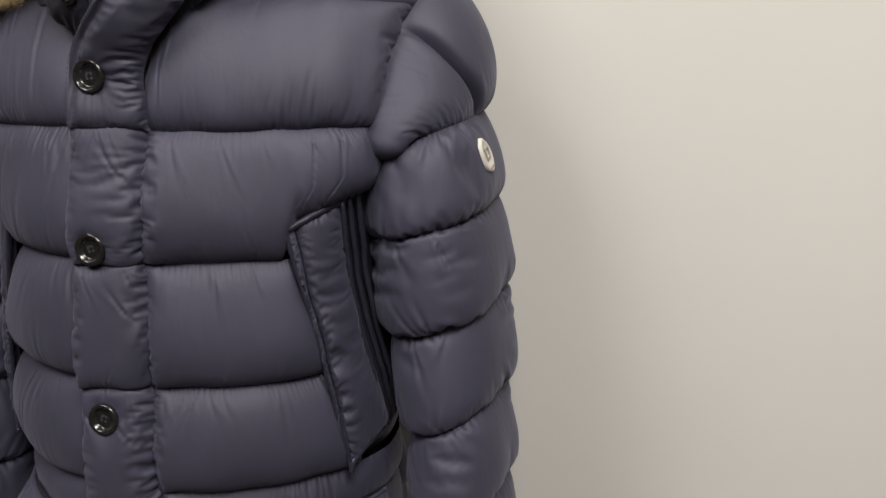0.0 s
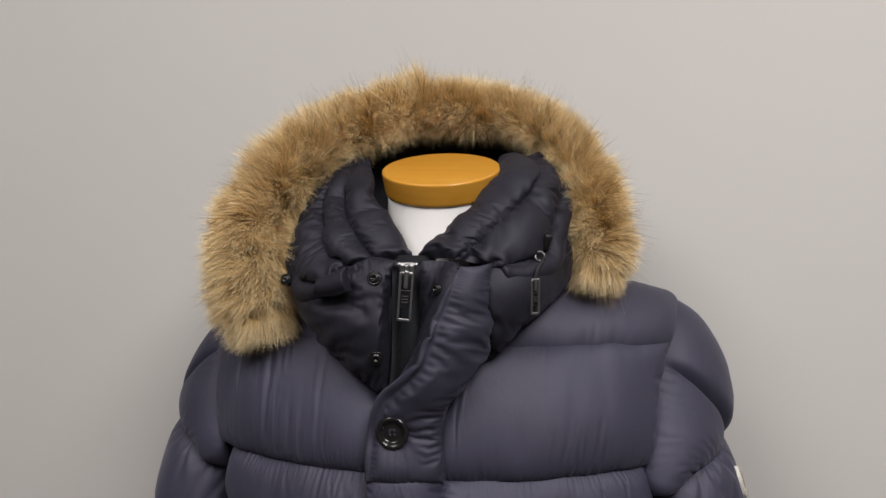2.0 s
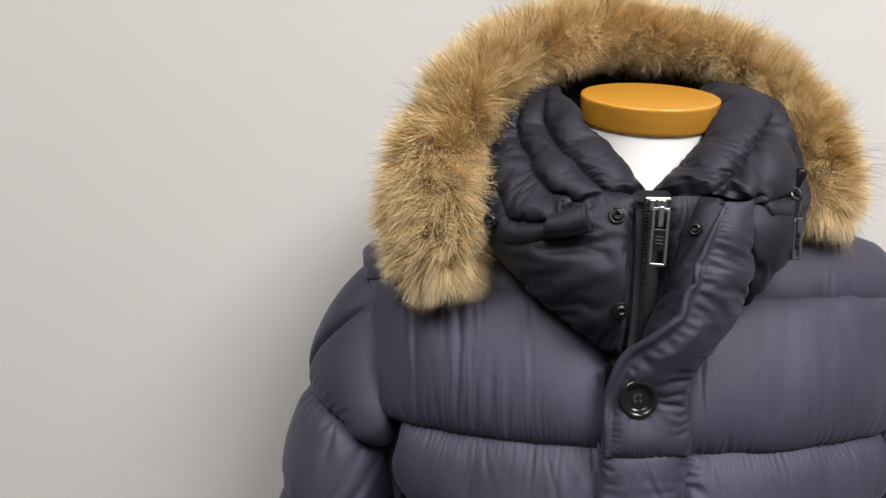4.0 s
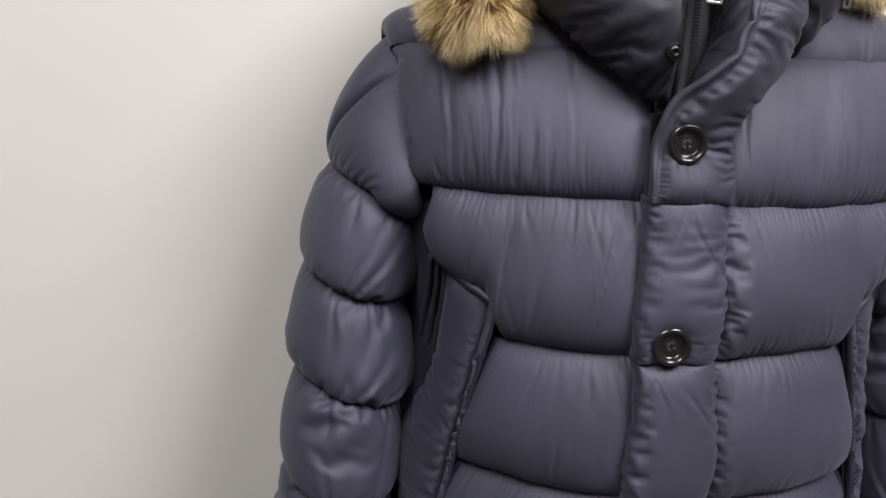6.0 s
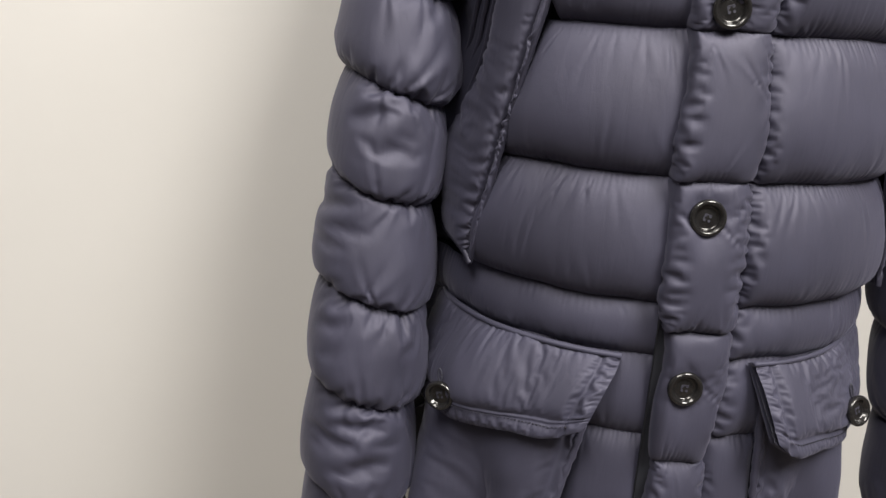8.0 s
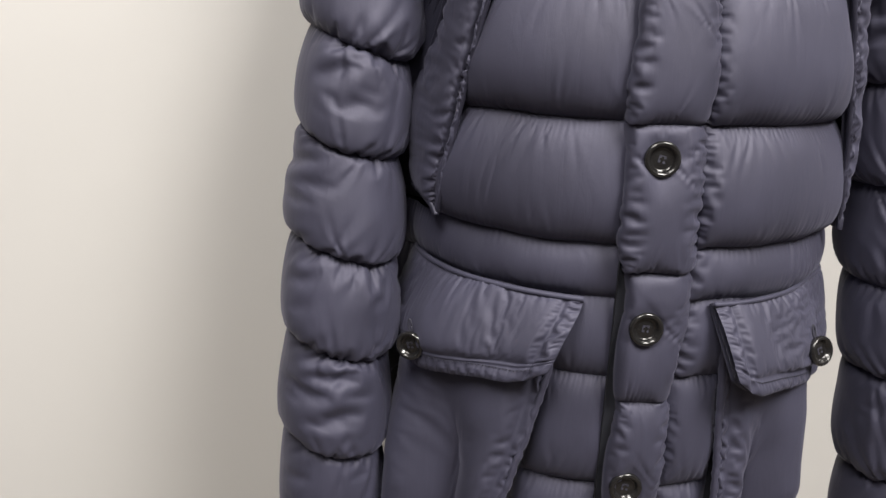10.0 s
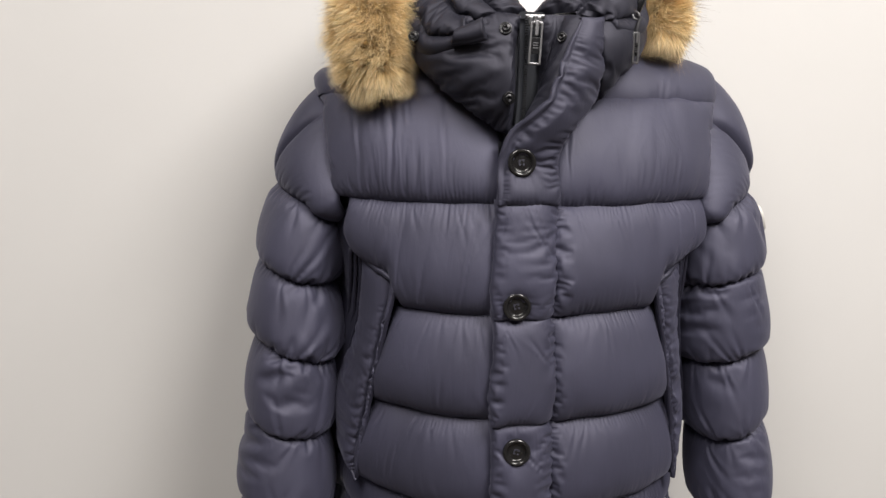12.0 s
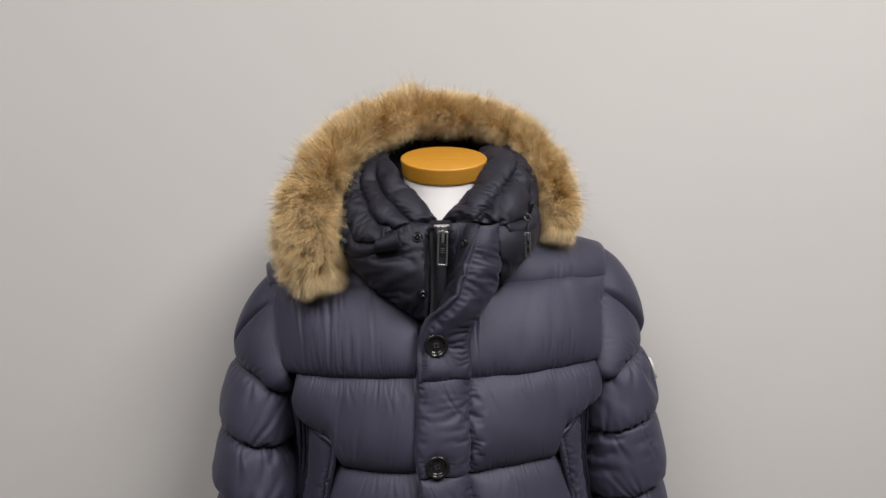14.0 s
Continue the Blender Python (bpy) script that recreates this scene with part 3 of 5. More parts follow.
def front_panel(name, sgn, x0, label):
    back = sheet(name, lambda u, v: (girth(1.332 - 0.62 * v, phi_at(1.332 - 0.62 * v, x0) * (1 - u) + sgn * 1.85 * u) - np.array([0, YC, 0])) * (0.93, 0.89, 1) + np.array([0, YC, 0]), 24, 24, LINING, jacket, label)
    seed = 11 if sgn > 0 else 31
    pleat = (0.9, 0.0) if sgn > 0 else (0.0, 0.0)
    inner = 0.022 if sgn > 0 else 0.06
    baffle(yoke_row(sgn, 0.03), back, H=0.015, ends=(0, 0.022), tops=(1, 0), sag=1.0, seed=seed, gather=(0, 0), cell=0.0028, out=-sgn, groove=0.0010 if sgn > 0 else 0.0, crumple=0.0)
    drag = [(0.30, 0.0010, 0.0030, 0.10), (0.57, 0.0011, 0.0030, 0.14), (0.74, 0.0008, 0.0030, 0.10)] if sgn < 0 else [(0.12, 0.0012, 0.0022, -0.1)]
    baffle(chest_row(sgn, max(0.0, sgn * x0)), back, H=0.015, ends=(inner, 0.022), tops=(0, 1), seed=seed + 1, cell=0.0014, gather=(0, 0.8), side=(0, 0.5), out=-sgn, drag=drag, slack=1.5, fans=[(0.78, 1, 3, 0.006), (0.55, 1, 3, 0.003)], groove=0.0010 if sgn > 0 else 0.0, crumple=0.0)
    rng = random.Random(seed)
    for k in range(len(SEAMS) - 1):
        h = (0.0155, 0.0155, 0.0155, 0.006, 0.005, 0.009, 0.009)[k]
        nicks = [(rng.uniform(0.05, 0.95), rng.choice((0.06, 0.94)), rng.uniform(0.15, 0.40), rng.uniform(0.0004, 0.0011), rng.uniform(0.0015, 0.003), rng.uniform(-0.4, 0.4)) for _ in range(9)]
        side_edge = lambda z: bag_edge(z, sgn) + 0.006
        end = (lambda z: pit_edge(z, sgn), under_pocket, under_pocket, None, None, side_edge, side_edge)[k]
        baffle(body_row(SEAMS[k], SEAMS[k + 1], sgn, x0, end), back, H=h, ends=(inner if k < 4 else 0.02, (0.030, 0.022, 0.022, 0.03, 0.022, 0.022, 0.022)[k]), seed=seed + 2 + k, drag=ROW_DRAG[sgn].get(k, ()), nicks=nicks,
               gather=(0.4, 0.6) if k < 3 else (0.8, 1.0), slack=1.0 if k < 3 else 2.0, side=pleat, lift=(0, 0.25 if k in (1, 2) else 0), out=-sgn, cell=0.0014, sag=1.20, sink=0.0010 if sgn > 0 else 0.0018, fans=[(0.80, 1, 3, 0.008), (0.93, 0, 3, 0.006)] if k == 0 else ())
    # the shade beside the sleeve is in this piece's dark colour
    baffle(side_row(sgn), back, SHADED_TRIM, H=0.002, ends=(0.02, 0.02), sag=1.0, seed=seed + 15, gather=(0.2, 0.2), side=(0.1, 0), out=-sgn, cell=0.003, name="side_panel")
    return back


right_front = front_panel("front_panel", -1, -0.026, "quilted front panel on the wearer's right")
left_front = front_panel("front_panel", 1, 0.017, "quilted front panel on the wearer's left")


def back_panel():
    def S(u, v):
        return girth(1.332 + (0.712 - 1.332) * v, 1.85 + (2 * math.pi - 3.7) * u) * (1, 0.97, 1)
    back = sheet("back_panel", S, 30, 24, LINING, jacket, "quilted back panel")
    for k in range(3):
        baffle(lambda u, v: girth(SEAMS[k] + (SEAMS[k + 1] - SEAMS[k]) * v, 1.85 + (2 * math.pi - 3.7) * u), back, H=0.018, cell=0.006, seed=60 + k, out=-1)
    low = [1.012, 0.91, 0.81, 0.705]
    for k in range(3):
        baffle(lambda u, v: girth(low[k] + (low[k + 1] - low[k]) * v, 1.85 + (2 * math.pi - 3.7) * u), back, H=0.018, cell=0.006, seed=70 + k, out=-1)

    def upper(u, v):
        x = 0.232 - 0.464 * u
        top = np.stack([x, np.full_like(x, 0.15), ridge(x) - 0.05], -1)
        low = girth(np.full_like(x, 1.332), np.pi - phi_at(1.332, x))
        k = v[..., None]
        return top + (low - top) * k
    baffle(upper, back, H=0.016, cell=0.006, seed=80, out=-1)


back_panel()

# sleeves: seam rings, outer side first
SLEEVE_R = [(1.325, -0.2330, 0.050, 0.0380, 0.062), (1.243, -0.2473, 0.036, 0.0412, 0.060), (1.158, -0.2520, 0.020, 0.0430, 0.058), (1.072, -0.2585, 0.006, 0.0425, 0.056),
            (0.982, -0.2635, -0.008, 0.0435, 0.055), (0.892, -0.2670, -0.018, 0.0420, 0.054), (0.800, -0.2695, -0.024, 0.0425, 0.053), (0.690, -0.2715, -0.028, 0.0395, 0.047)]
SLEEVE_L = [(1.325, 0.2298, 0.058, 0.0468, 0.076), (1.243, 0.2377, 0.043, 0.0527, 0.075), (1.155, 0.2507, 0.039, 0.0472, 0.071), (1.062, 0.2617, 0.026, 0.0392, 0.067),
            (0.970, 0.2705, 0.012, 0.0335, 0.066), (0.880, 0.2793, 0.002, 0.0308, 0.063), (0.775, 0.2893, -0.008, 0.0298, 0.059), (0.680, 0.2960, -0.014, 0.0290, 0.052)]


def ring_point(r, th, sgn):
    """th = 0 on the outer side, 90 degrees in front, 180 at the body."""
    z, cx, cy, a, b = r
    turn = (0.020 if sgn > 0 else 0.0) * np.maximum(0, -np.sin(th)) * np.minimum(1, (1.40 - z) / 0.15)
    return np.stack([cx + sgn * (a * np.cos(th) + turn), cy - b * np.sin(th), z + 0.014 * np.cos(th) - 0.004 * np.sin(th)], -1)


def sleeve(name, rings, sgn, label, seed):
    def between(k):
        def S(u, v):
            th = np.pi + 2 * np.pi * u
            e = v[..., None]
            a, b = ring_point(rings[k], th, sgn), ring_point(rings[k + 1], th, sgn)
            return a + (b - a) * e
        return S

    def armhole(th):
        c, s = np.cos(th), np.sin(th)
        x = np.where(c > 0, 0.197 + 0.028 * c, 0.197 + 0.008 * c)
        z = np.where(c > 0, 1.335 + (0.116 if sgn < 0 else 0.132) * np.abs(c) ** 0.9, 1.335 - 0.035 * np.abs(c))
        y = (0.055 if sgn < 0 else 0.066) - (0.087 if sgn < 0 else 0.094) * s * (1 - 0.45 * np.maximum(c, 0))
        return np.stack([sgn * x, y, z], -1)

    def cap(th, w):
        a, b = armhole(th), ring_point(rings[0], th, sgn)
        c = np.maximum(np.cos(th), 0)
        mid = (a + b) / 2 + np.stack([sgn * (0.013 if sgn < 0 else 0.012) * c, (0.0 if sgn < 0 else 0.030) * c, (0.026 if sgn < 0 else 0.038) * c], -1)
        k = w[..., None]
        return a * (1 - k) ** 2 + 2 * mid * k * (1 - k) + b * k * k

    def lining(u, v):
        th, r = np.pi + 2 * np.pi * u, np.array(rings)
        zs = np.linspace(0, len(rings) - 1, len(rings))
        x = v * (len(rings) - 1)
        z, cx, cy, a, b = [np.interp(x, zs, r[:, k]) for k in range(5)]
        return np.stack([cx + sgn * a * 0.85 * np.cos(th), cy - b * 0.85 * np.sin(th), z + 0.014 * np.cos(th) - 0.004 * np.sin(th)], -1)
    lin = sheet(name, lining, 24, 22, LINING, jacket, label, wrap=True)
    o = -sgn
    d0, d1 = radians(45 if sgn < 0 else 52), radians(6)
    seam0, seam1 = cap(np.array([d0]), np.array([0.0]))[0], cap(np.array([d1]), np.array([1.0]))[0]

    def to_seam(p, a, u, v):
        """Bring the edge at u = 0 on to the straight slanting seam of the sleeve head."""
        k = v[..., None]
        line = seam0 + (seam1 - seam0) * k + np.array([sgn * 0.007, -0.006, 0.007]) * np.sin(np.pi * k)
        return p + (line - cap(a, v)) * ((1 - u) ** 1.5)[..., None]

    def front_cap(u, v):
        a = d0 + (d1 - d0) * v
        return to_seam(cap(a + (np.pi - a) * u, v), a, u, v)

    def rear_cap(u, v):
        a = d0 + (d1 - d0) * v
        p = to_seam(cap(a - (np.pi + a) * u, v), a, u, v)
        full = (np.sin(np.pi * np.clip(u / 0.6, 0, 1)) * np.sin(np.pi * np.clip(v * 0.85 + 0.15, 0, 1)))[..., None]
        return p + full * np.array([0.004, 0.010, 0.012] if sgn > 0 else [0.0, 0.0, 0.0])
    baffle(front_cap, lin, H=0.009, ends=(0.012, 0.03), seed=seed, gather=(0, 0.8), out=-o, sag=1.2, cell=0.0016, slack=1.5, fans=[(0.45, 1, 3, 0.006)])
    baffle(rear_cap, lin, H=0.009 if sgn < 0 else 0.018, ends=(0.012, 0.03), seed=seed + 1, gather=(0, 0.6), out=o, sag=1.2)
    rng = random.Random(seed)
    for k in range(len(rings) - 1):
        nicks = []
        for j in range(9):
            low = j % 3 != 0
            nicks.append((0.70 + 0.030 * j + 0.02 * rng.random(), 0.93 if low else 0.10, 0.18 + 0.28 * rng.random() ** 1.5, 0.0010 + 0.0016 * rng.random(), 0.0018 + 0.0020 * rng.random(), rng.uniform(-0.9, 0.5)))
        baffle(between(k), lin, nicks=nicks, H=0.0085, ends=(0, 0), seed=seed + 2 + k, gather=(0.7, 1.0), wrap=True, out=-o, sag=1.32, sink=0.0008, crumple=1.0, cell=0.0016, coarse=1.7, stiff=0.10, give=0.0060, slack=2.2,
               fans=[(0.83 + 0.05 * math.sin(k * 2.3 + seed), 1, 4, 0.028), (0.70 + 0.06 * math.sin(k * 1.7 + seed), 1, 3, 0.020)])
    # elastic cuff, tucked in
    z, cx, cy, a, b = rings[-1]
    cuff = sheet("cuff", lambda u, v: ring_point((z - 0.03 * v, cx, cy, a * (1 - 0.25 * v), b * (1 - 0.25 * v)), np.pi + 2 * np.pi * u, sgn), 40, 6, COLLAR_SHELL, lin, "ribbed navy cuff", wrap=True)
    return lin


sleeve_right = sleeve("sleeve", SLEEVE_R, -1, "quilted sleeve on the wearer's right", 100)
sleeve_left = sleeve("sleeve", SLEEVE_L, 1, "quilted sleeve on the wearer's left, with a white patch", 130)


# ---- placket with buttons ----
BUTTONS = [(-0.015, 1.376), (-0.018, 1.235), (-0.015, 1.088), (-0.013, 0.951), (-0.014, 0.808)]


def placket():
    rows = [1.338, 1.221, 1.112, 0.996, 0.884, 0.785, 0.705]
    back = sheet("placket", lambda u, v: np.stack([-0.036 + 0.044 * u, np.interp(1.395 - 0.69 * v, ZK, YC - np.array(BK)) - 0.004, 1.395 - 0.69 * v], -1), 8, 40, LINING, jacket,
                 "padded front placket closed with round buttons", thick=0.004)
    rng = random.Random(7)
    for k in range(len(rows) - 1):
        def S(u, v, z0=rows[k], z1=rows[k + 1]):
            z = z0 + (z1 - z0) * v
            low = np.clip((1.06 - z) / 0.10, 0, 1)
            x0, x1 = -0.041 + 0.011 * low, 0.027 - 0.006 * np.clip((0.95 - z) / 0.06, 0, 1)
            x = x0 + (x1 - x0) * u + 0.0012 * np.sin(z * 60)
            lift = 0.015 * (1 - np.clip((u - 0.66) / 0.28, 0, 1) ** 2) - 0.016 * np.clip(1 - u / 0.06, 0, 1) ** 2
            y = np.interp(z, ZK, YC - np.array(BK)) - lift
            return np.stack([x, y, z], -1)
        nicks = [(rng.uniform(0.62, 0.82), rng.uniform(0.25, 0.75), rng.uniform(0.12, 0.22), rng.uniform(0.0010, 0.0016), 0.0028, rng.choice((0.9, 1.3))) for _ in range(1)]
        nicks += [(rng.uniform(0.15, 0.9), rng.choice((0.06, 0.94)), rng.uniform(0.15, 0.3), rng.uniform(0.0005, 0.0012), 0.0018, rng.uniform(-0.6, 0.6)) for _ in range(4)]
        baffle(S, back, H=0.0065 if rows[k] > 1.0 else 0.0058, ends=(0.008, 0.012), seed=200 + k, gather=(0.6, 0.8), slack=1.8, crumple=0.8, side=(0.6, 1.1), nicks=nicks, sag=1.2, out=-1, cell=0.0014, dents=BUTTONS)
    return back


placket_part = placket()


def stick(target, obs):
    """The mesh point nearest to the target on these objects, with its outward normal."""
    best = None
    for o in obs:
        n = len(o.data.vertices)
        co, no = np.empty(n * 3), np.empty(n * 3)
        o.data.vertices.foreach_get("co", co)
        o.data.vertices.foreach_get("normal", no)
        co, no = co.reshape(-1, 3), no.reshape(-1, 3)
        d = ((co - np.array(target)) ** 2).sum(1)
        k = int(d.argmin())
        if best is None or d[k] < best[0]:
            near = d < d[k] + 0.008 ** 2
            v = unit(no[near].mean(0))
            v = v if v @ np.array([co[k][0], co[k][1] - YC, 0]) > 0 else -v
            best = (d[k], Vector(co[k]), Vector(v))
    return best[1], best[2]


def button(at, normal, parent, r=0.0143, spin=0.0, name="button"):
    m = facing(at, normal, spin)
    prof = [(0.0001, 0.0019), (r * 0.25, 0.0017), (r * 0.45, 0.0012), (r * 0.57, 0.0009), (r * 0.64, 0.0018), (r * 0.72, 0.0046), (r * 0.84, 0.0056), (r * 0.94, 0.0050), (r, 0.0032), (r * 0.98, 0.001), (r * 0.85, -0.002), (0.0001, -0.003)]
    V, F = lathe(prof, m, 36)
    ob = mesh_ob(name, V, F, BUTTON, parent, "glossy black four-hole button")
    bm = bmesh.new()
    for k in range(4):
        a = math.pi / 4 + k * math.pi / 2
        bmesh.ops.create_cone(bm, cap_ends=True, segments=10, radius1=0.0011, radius2=0.0011, depth=0.0012, matrix=m @ Matrix.Translation((0.0026 * math.cos(a), 0.0026 * math.sin(a), 0.0013)))
    for k in range(2):
        bmesh.ops.create_cube(bm, size=1, matrix=m @ Matrix.Rotation(k * math.pi / 2, 4, "Z") @ Matrix.Translation((0, 0.0026, 0.0018)) @ Matrix.Diagonal((0.0052, 0.0008, 0.0006, 1)))
    bm_ob("button_thread", bm, THREAD, ob, "dark thread through the holes")
    return ob


def sew_button(bx, bz, holder):
    at, nrm = stick((bx, YC - float(np.interp(bz, ZK, BK)) - 0.020, bz), [holder] if holder.name.startswith("storm") else [o for o in holder.children if o.name.startswith("baffle")])
    nrm = (nrm + Vector((random.uniform(-0.08, 0.02), -2.5, 0.2))).normalized()
    button(at + nrm * 0.0022, nrm, holder, spin=random.uniform(-30, 30))


for bx, bz in BUTTONS[1:]:
    sew_button(bx, bz, placket_part)


# ---- collar ----
def ruled(bottom, top, bow, n=60):
    """Surface between two curves, v = 0 on the top one, bowed outward in the middle."""
    B, T = spline(bottom, n), spline(top, n)

    def S(u, v):
        x = u * (n - 1)
        i = np.minimum(x.astype(int), n - 2)
        w = (x - i)[..., None]
        b, t = B[i] * (1 - w) + B[i + 1] * w, T[i] * (1 - w) + T[i + 1] * w
        m = (b + t) / 2
        o = unit((m - np.array([0, 0.03, 0])) * (1, 1, 0))
        k = v[..., None]
        return t + (b - t) * k + o * bow * 4 * k * (1 - k)
    return S


COL_R = ruled([(-0.022, -0.088, 1.400), (-0.040, -0.084, 1.408), (-0.062, -0.078, 1.425), (-0.090, -0.058, 1.452), (-0.114, -0.020, 1.478), (-0.112, 0.05, 1.505), (-0.06, 0.11, 1.515), (0, 0.125, 1.515)],
              [(-0.018, -0.084, 1.517), (-0.040, -0.082, 1.518), (-0.066, -0.074, 1.512), (-0.095, -0.050, 1.515), (-0.112, -0.015, 1.535), (-0.108, 0.045, 1.58), (-0.06, 0.10, 1.605), (0, 0.115, 1.61)], 0.010)
COL_L = ruled([(0.054, -0.068, 1.428), (0.076, -0.062, 1.452), (0.098, -0.036, 1.468), (0.112, 0.0, 1.485), (0.110, 0.05, 1.505), (0.06, 0.11, 1.515), (0, 0.125, 1.515)],
              [(0.042, -0.074, 1.520), (0.070, -0.070, 1.520), (0.094, -0.046, 1.520), (0.110, -0.01, 1.54), (0.108, 0.045, 1.58), (0.06, 0.10, 1.605), (0, 0.115, 1.61)], 0.010)
collar = sheet("collar", lambda u, v: COL_R(u, v) * (0.94, 0.94, 1), 40, 8, LINING, jacket, "high padded stand collar, darker navy")
baffle(COL_R, collar, COLLAR_SHELL, H=0.009, ends=(0.006, 0), sag=1.0, seed=301, gather=(0.6, 0.9), side=(1.0, 0), out=None, cell=0.0015, crumple=1.4, slack=3.0, give=0.006, sway=0.0035, fans=[(0.03, 1, 5, 0.0075), (0.10, 1, 4, 0.006), (0.15, 0, 4, 0.006), (0.25, 0, 4, 0.004)], name="collar_side")
baffle(COL_L, collar, COLLAR_SHELL, H=0.010, ends=(0.012, 0), sag=1.0, seed=302, gather=(0.6, 0.8), side=(0.8, 0), out=None, cell=0.0017, crumple=1.4, slack=3.0, give=0.006, sway=0.0035, fans=[(0.12, 0, 4, 0.004), (0.2, 1, 4, 0.004)], name="collar_side")


def storm_flap():
    """The open upper end of the placket, turned back over the left collar."""
    left = spline([(0.036, -0.102, 1.519), (0.030, -0.106, 1.500), (0.0215, -0.111, 1.476), (0.0145, -0.116, 1.457), (0.006, -0.119, 1.439), (-0.010, -0.115, 1.420), (-0.026, -0.107, 1.405), (-0.0365, -0.104, 1.386), (-0.0405, -0.106, 1.360), (-0.041, -0.110, 1.334)], 60)
    right = spline([(0.064, -0.085, 1.518), (0.067, -0.079, 1.470), (0.058, -0.080, 1.440), (0.040, -0.087, 1.412), (0.028, -0.092, 1.392), (0.025, -0.094, 1.365), (0.027, -0.098, 1.334)], 60)

    def S(u, v):
        x = v * 59
        i = np.minimum(x.astype(int), 58)
        w = (x - i)[..., None]
        a, b = left[i] * (1 - w) + left[i + 1] * w, right[i] * (1 - w) + right[i + 1] * w
        k = u[..., None]
        p = a + (b - a) * k
        return p + np.stack([0 * u, -0.005 * np.sin(np.pi * u) + 0.008 * np.clip(1 - u / 0.05, 0, 1) ** 2, 0 * u], -1)
    ob = baffle(S, collar, SHADED_FLAP_SHELL, dents=BUTTONS[:1], sway=0.0030, H=0.0055, ends=(0.006, 0.010), tops=(1, 1), sag=1.0, seed=305, gather=(0.3, 0.5), side=(0.5, 0.6), out=-1, cell=0.0014, crumple=1.0, slack=2.2, give=0.005, name="storm_flap", ulines=(0.007,))
    # the turned-back facing between the zip and the flap's edge
    zipside = spline([(0.004, -0.091, 1.519), (0.005, -0.088, 1.485), (0.004, -0.085, 1.455), (0.0, -0.084, 1.435), (-0.008, -0.086, 1.418)], 60)

    def facing_row(u, v):
        x = v * 59
        i = np.minimum(x.astype(int), 58)
        w = (x - i)[..., None]
        a, b = zipside[i] * (1 - w) + zipside[i + 1] * w, left[np.minimum((i * 0.62).astype(int), 58)]
        k = u[..., None]
        return a + (b + np.array([0.002, 0.003, 0]) - a) * k + np.array([0, 0.010, 0]) * np.sin(np.pi * k)
    baffle(facing_row, ob, COLLAR_SHELL, H=0.003, ends=(0.004, 0.004), tops=(1, 1), sag=1.0, seed=306, gather=(0.2, 0.2), side=(0.2, 0.2), out=-1, cell=0.0015, name="flap_facing", crumple=0.2)
    # row of stitches along its edge
    bm = bmesh.new()
    for k in range(3, 57):
        p, q = Vector(left[k]), Vector(left[k + 1])
        d = (q - p).normalized()
        c = p + Vector((0.0045, -0.0055, 0.001))
        bmesh.ops.create_cube(bm, size=1, matrix=Matrix.Translation(c) @ d.to_track_quat("X", "Z").to_matrix().to_4x4() @ Matrix.Diagonal((0.0016, 0.0006, 0.0006, 1)))
    bm_ob("stitching", bm, THREAD, ob)
    sew_button(*BUTTONS[0], ob)


storm_flap()


def zip_front():
    tape = sheet("front_zip", lambda u, v: np.stack([-0.030 + 0.045 * u, -0.070 - 0.006 * np.sin(np.pi * u) - 0.010 * v, 1.522 - 0.145 * v], -1), 6, 20, TAPE, jacket, "black zip with a long gunmetal puller")
    bm = bmesh.new()
    for k in range(52):
        z = 1.512 - 0.0023 * k
        y = -0.0905 - 0.004 * (k / 52)
        bmesh.ops.create_cube(bm, size=1, matrix=Matrix.Translation((-0.0125 - 0.006 * max(0, (k - 30) / 22) ** 2, y, z)) @ Matrix.Diagonal((0.0036, 0.0022, 0.0013, 1)))
    bm_ob("zip_teeth", bm, BLACKMETAL, tape, "fine dark zip teeth")
    sheet("zip_edge", lambda u, v: np.stack([-0.0185 + 0.005 * u - 0.006 * np.clip((v - 0.6) / 0.4, 0, 1) ** 2, -0.0885 - 0.002 * u - 0.004 * v, 1.514 - 0.12 * v], -1), 3, 20, TAPE, tape, thick=0.001)
    # slider and puller
    at = Vector((-0.005, -0.093, 1.512))
    sl = bm_ob("zip_slider", boxes([(Matrix.Translation(at), 0.013, 0.006, 0.010, 0.0018), (Matrix.Translation(at + Vector((0, -0.004, -0.002))), 0.0045, 0.005, 0.014, 0.0015),
                                    (Matrix.Translation(at + Vector((0, 0.0, 0.004))), 0.019, 0.005, 0.004, 0.0015)]), METAL, tape, "polished gunmetal slider")
    m = pose(-0.005, -0.102, 1.4915, -4, 3, 0)
    pull_tab("zip_puller", m, 0.0125, 0.043, sl)
    return tape


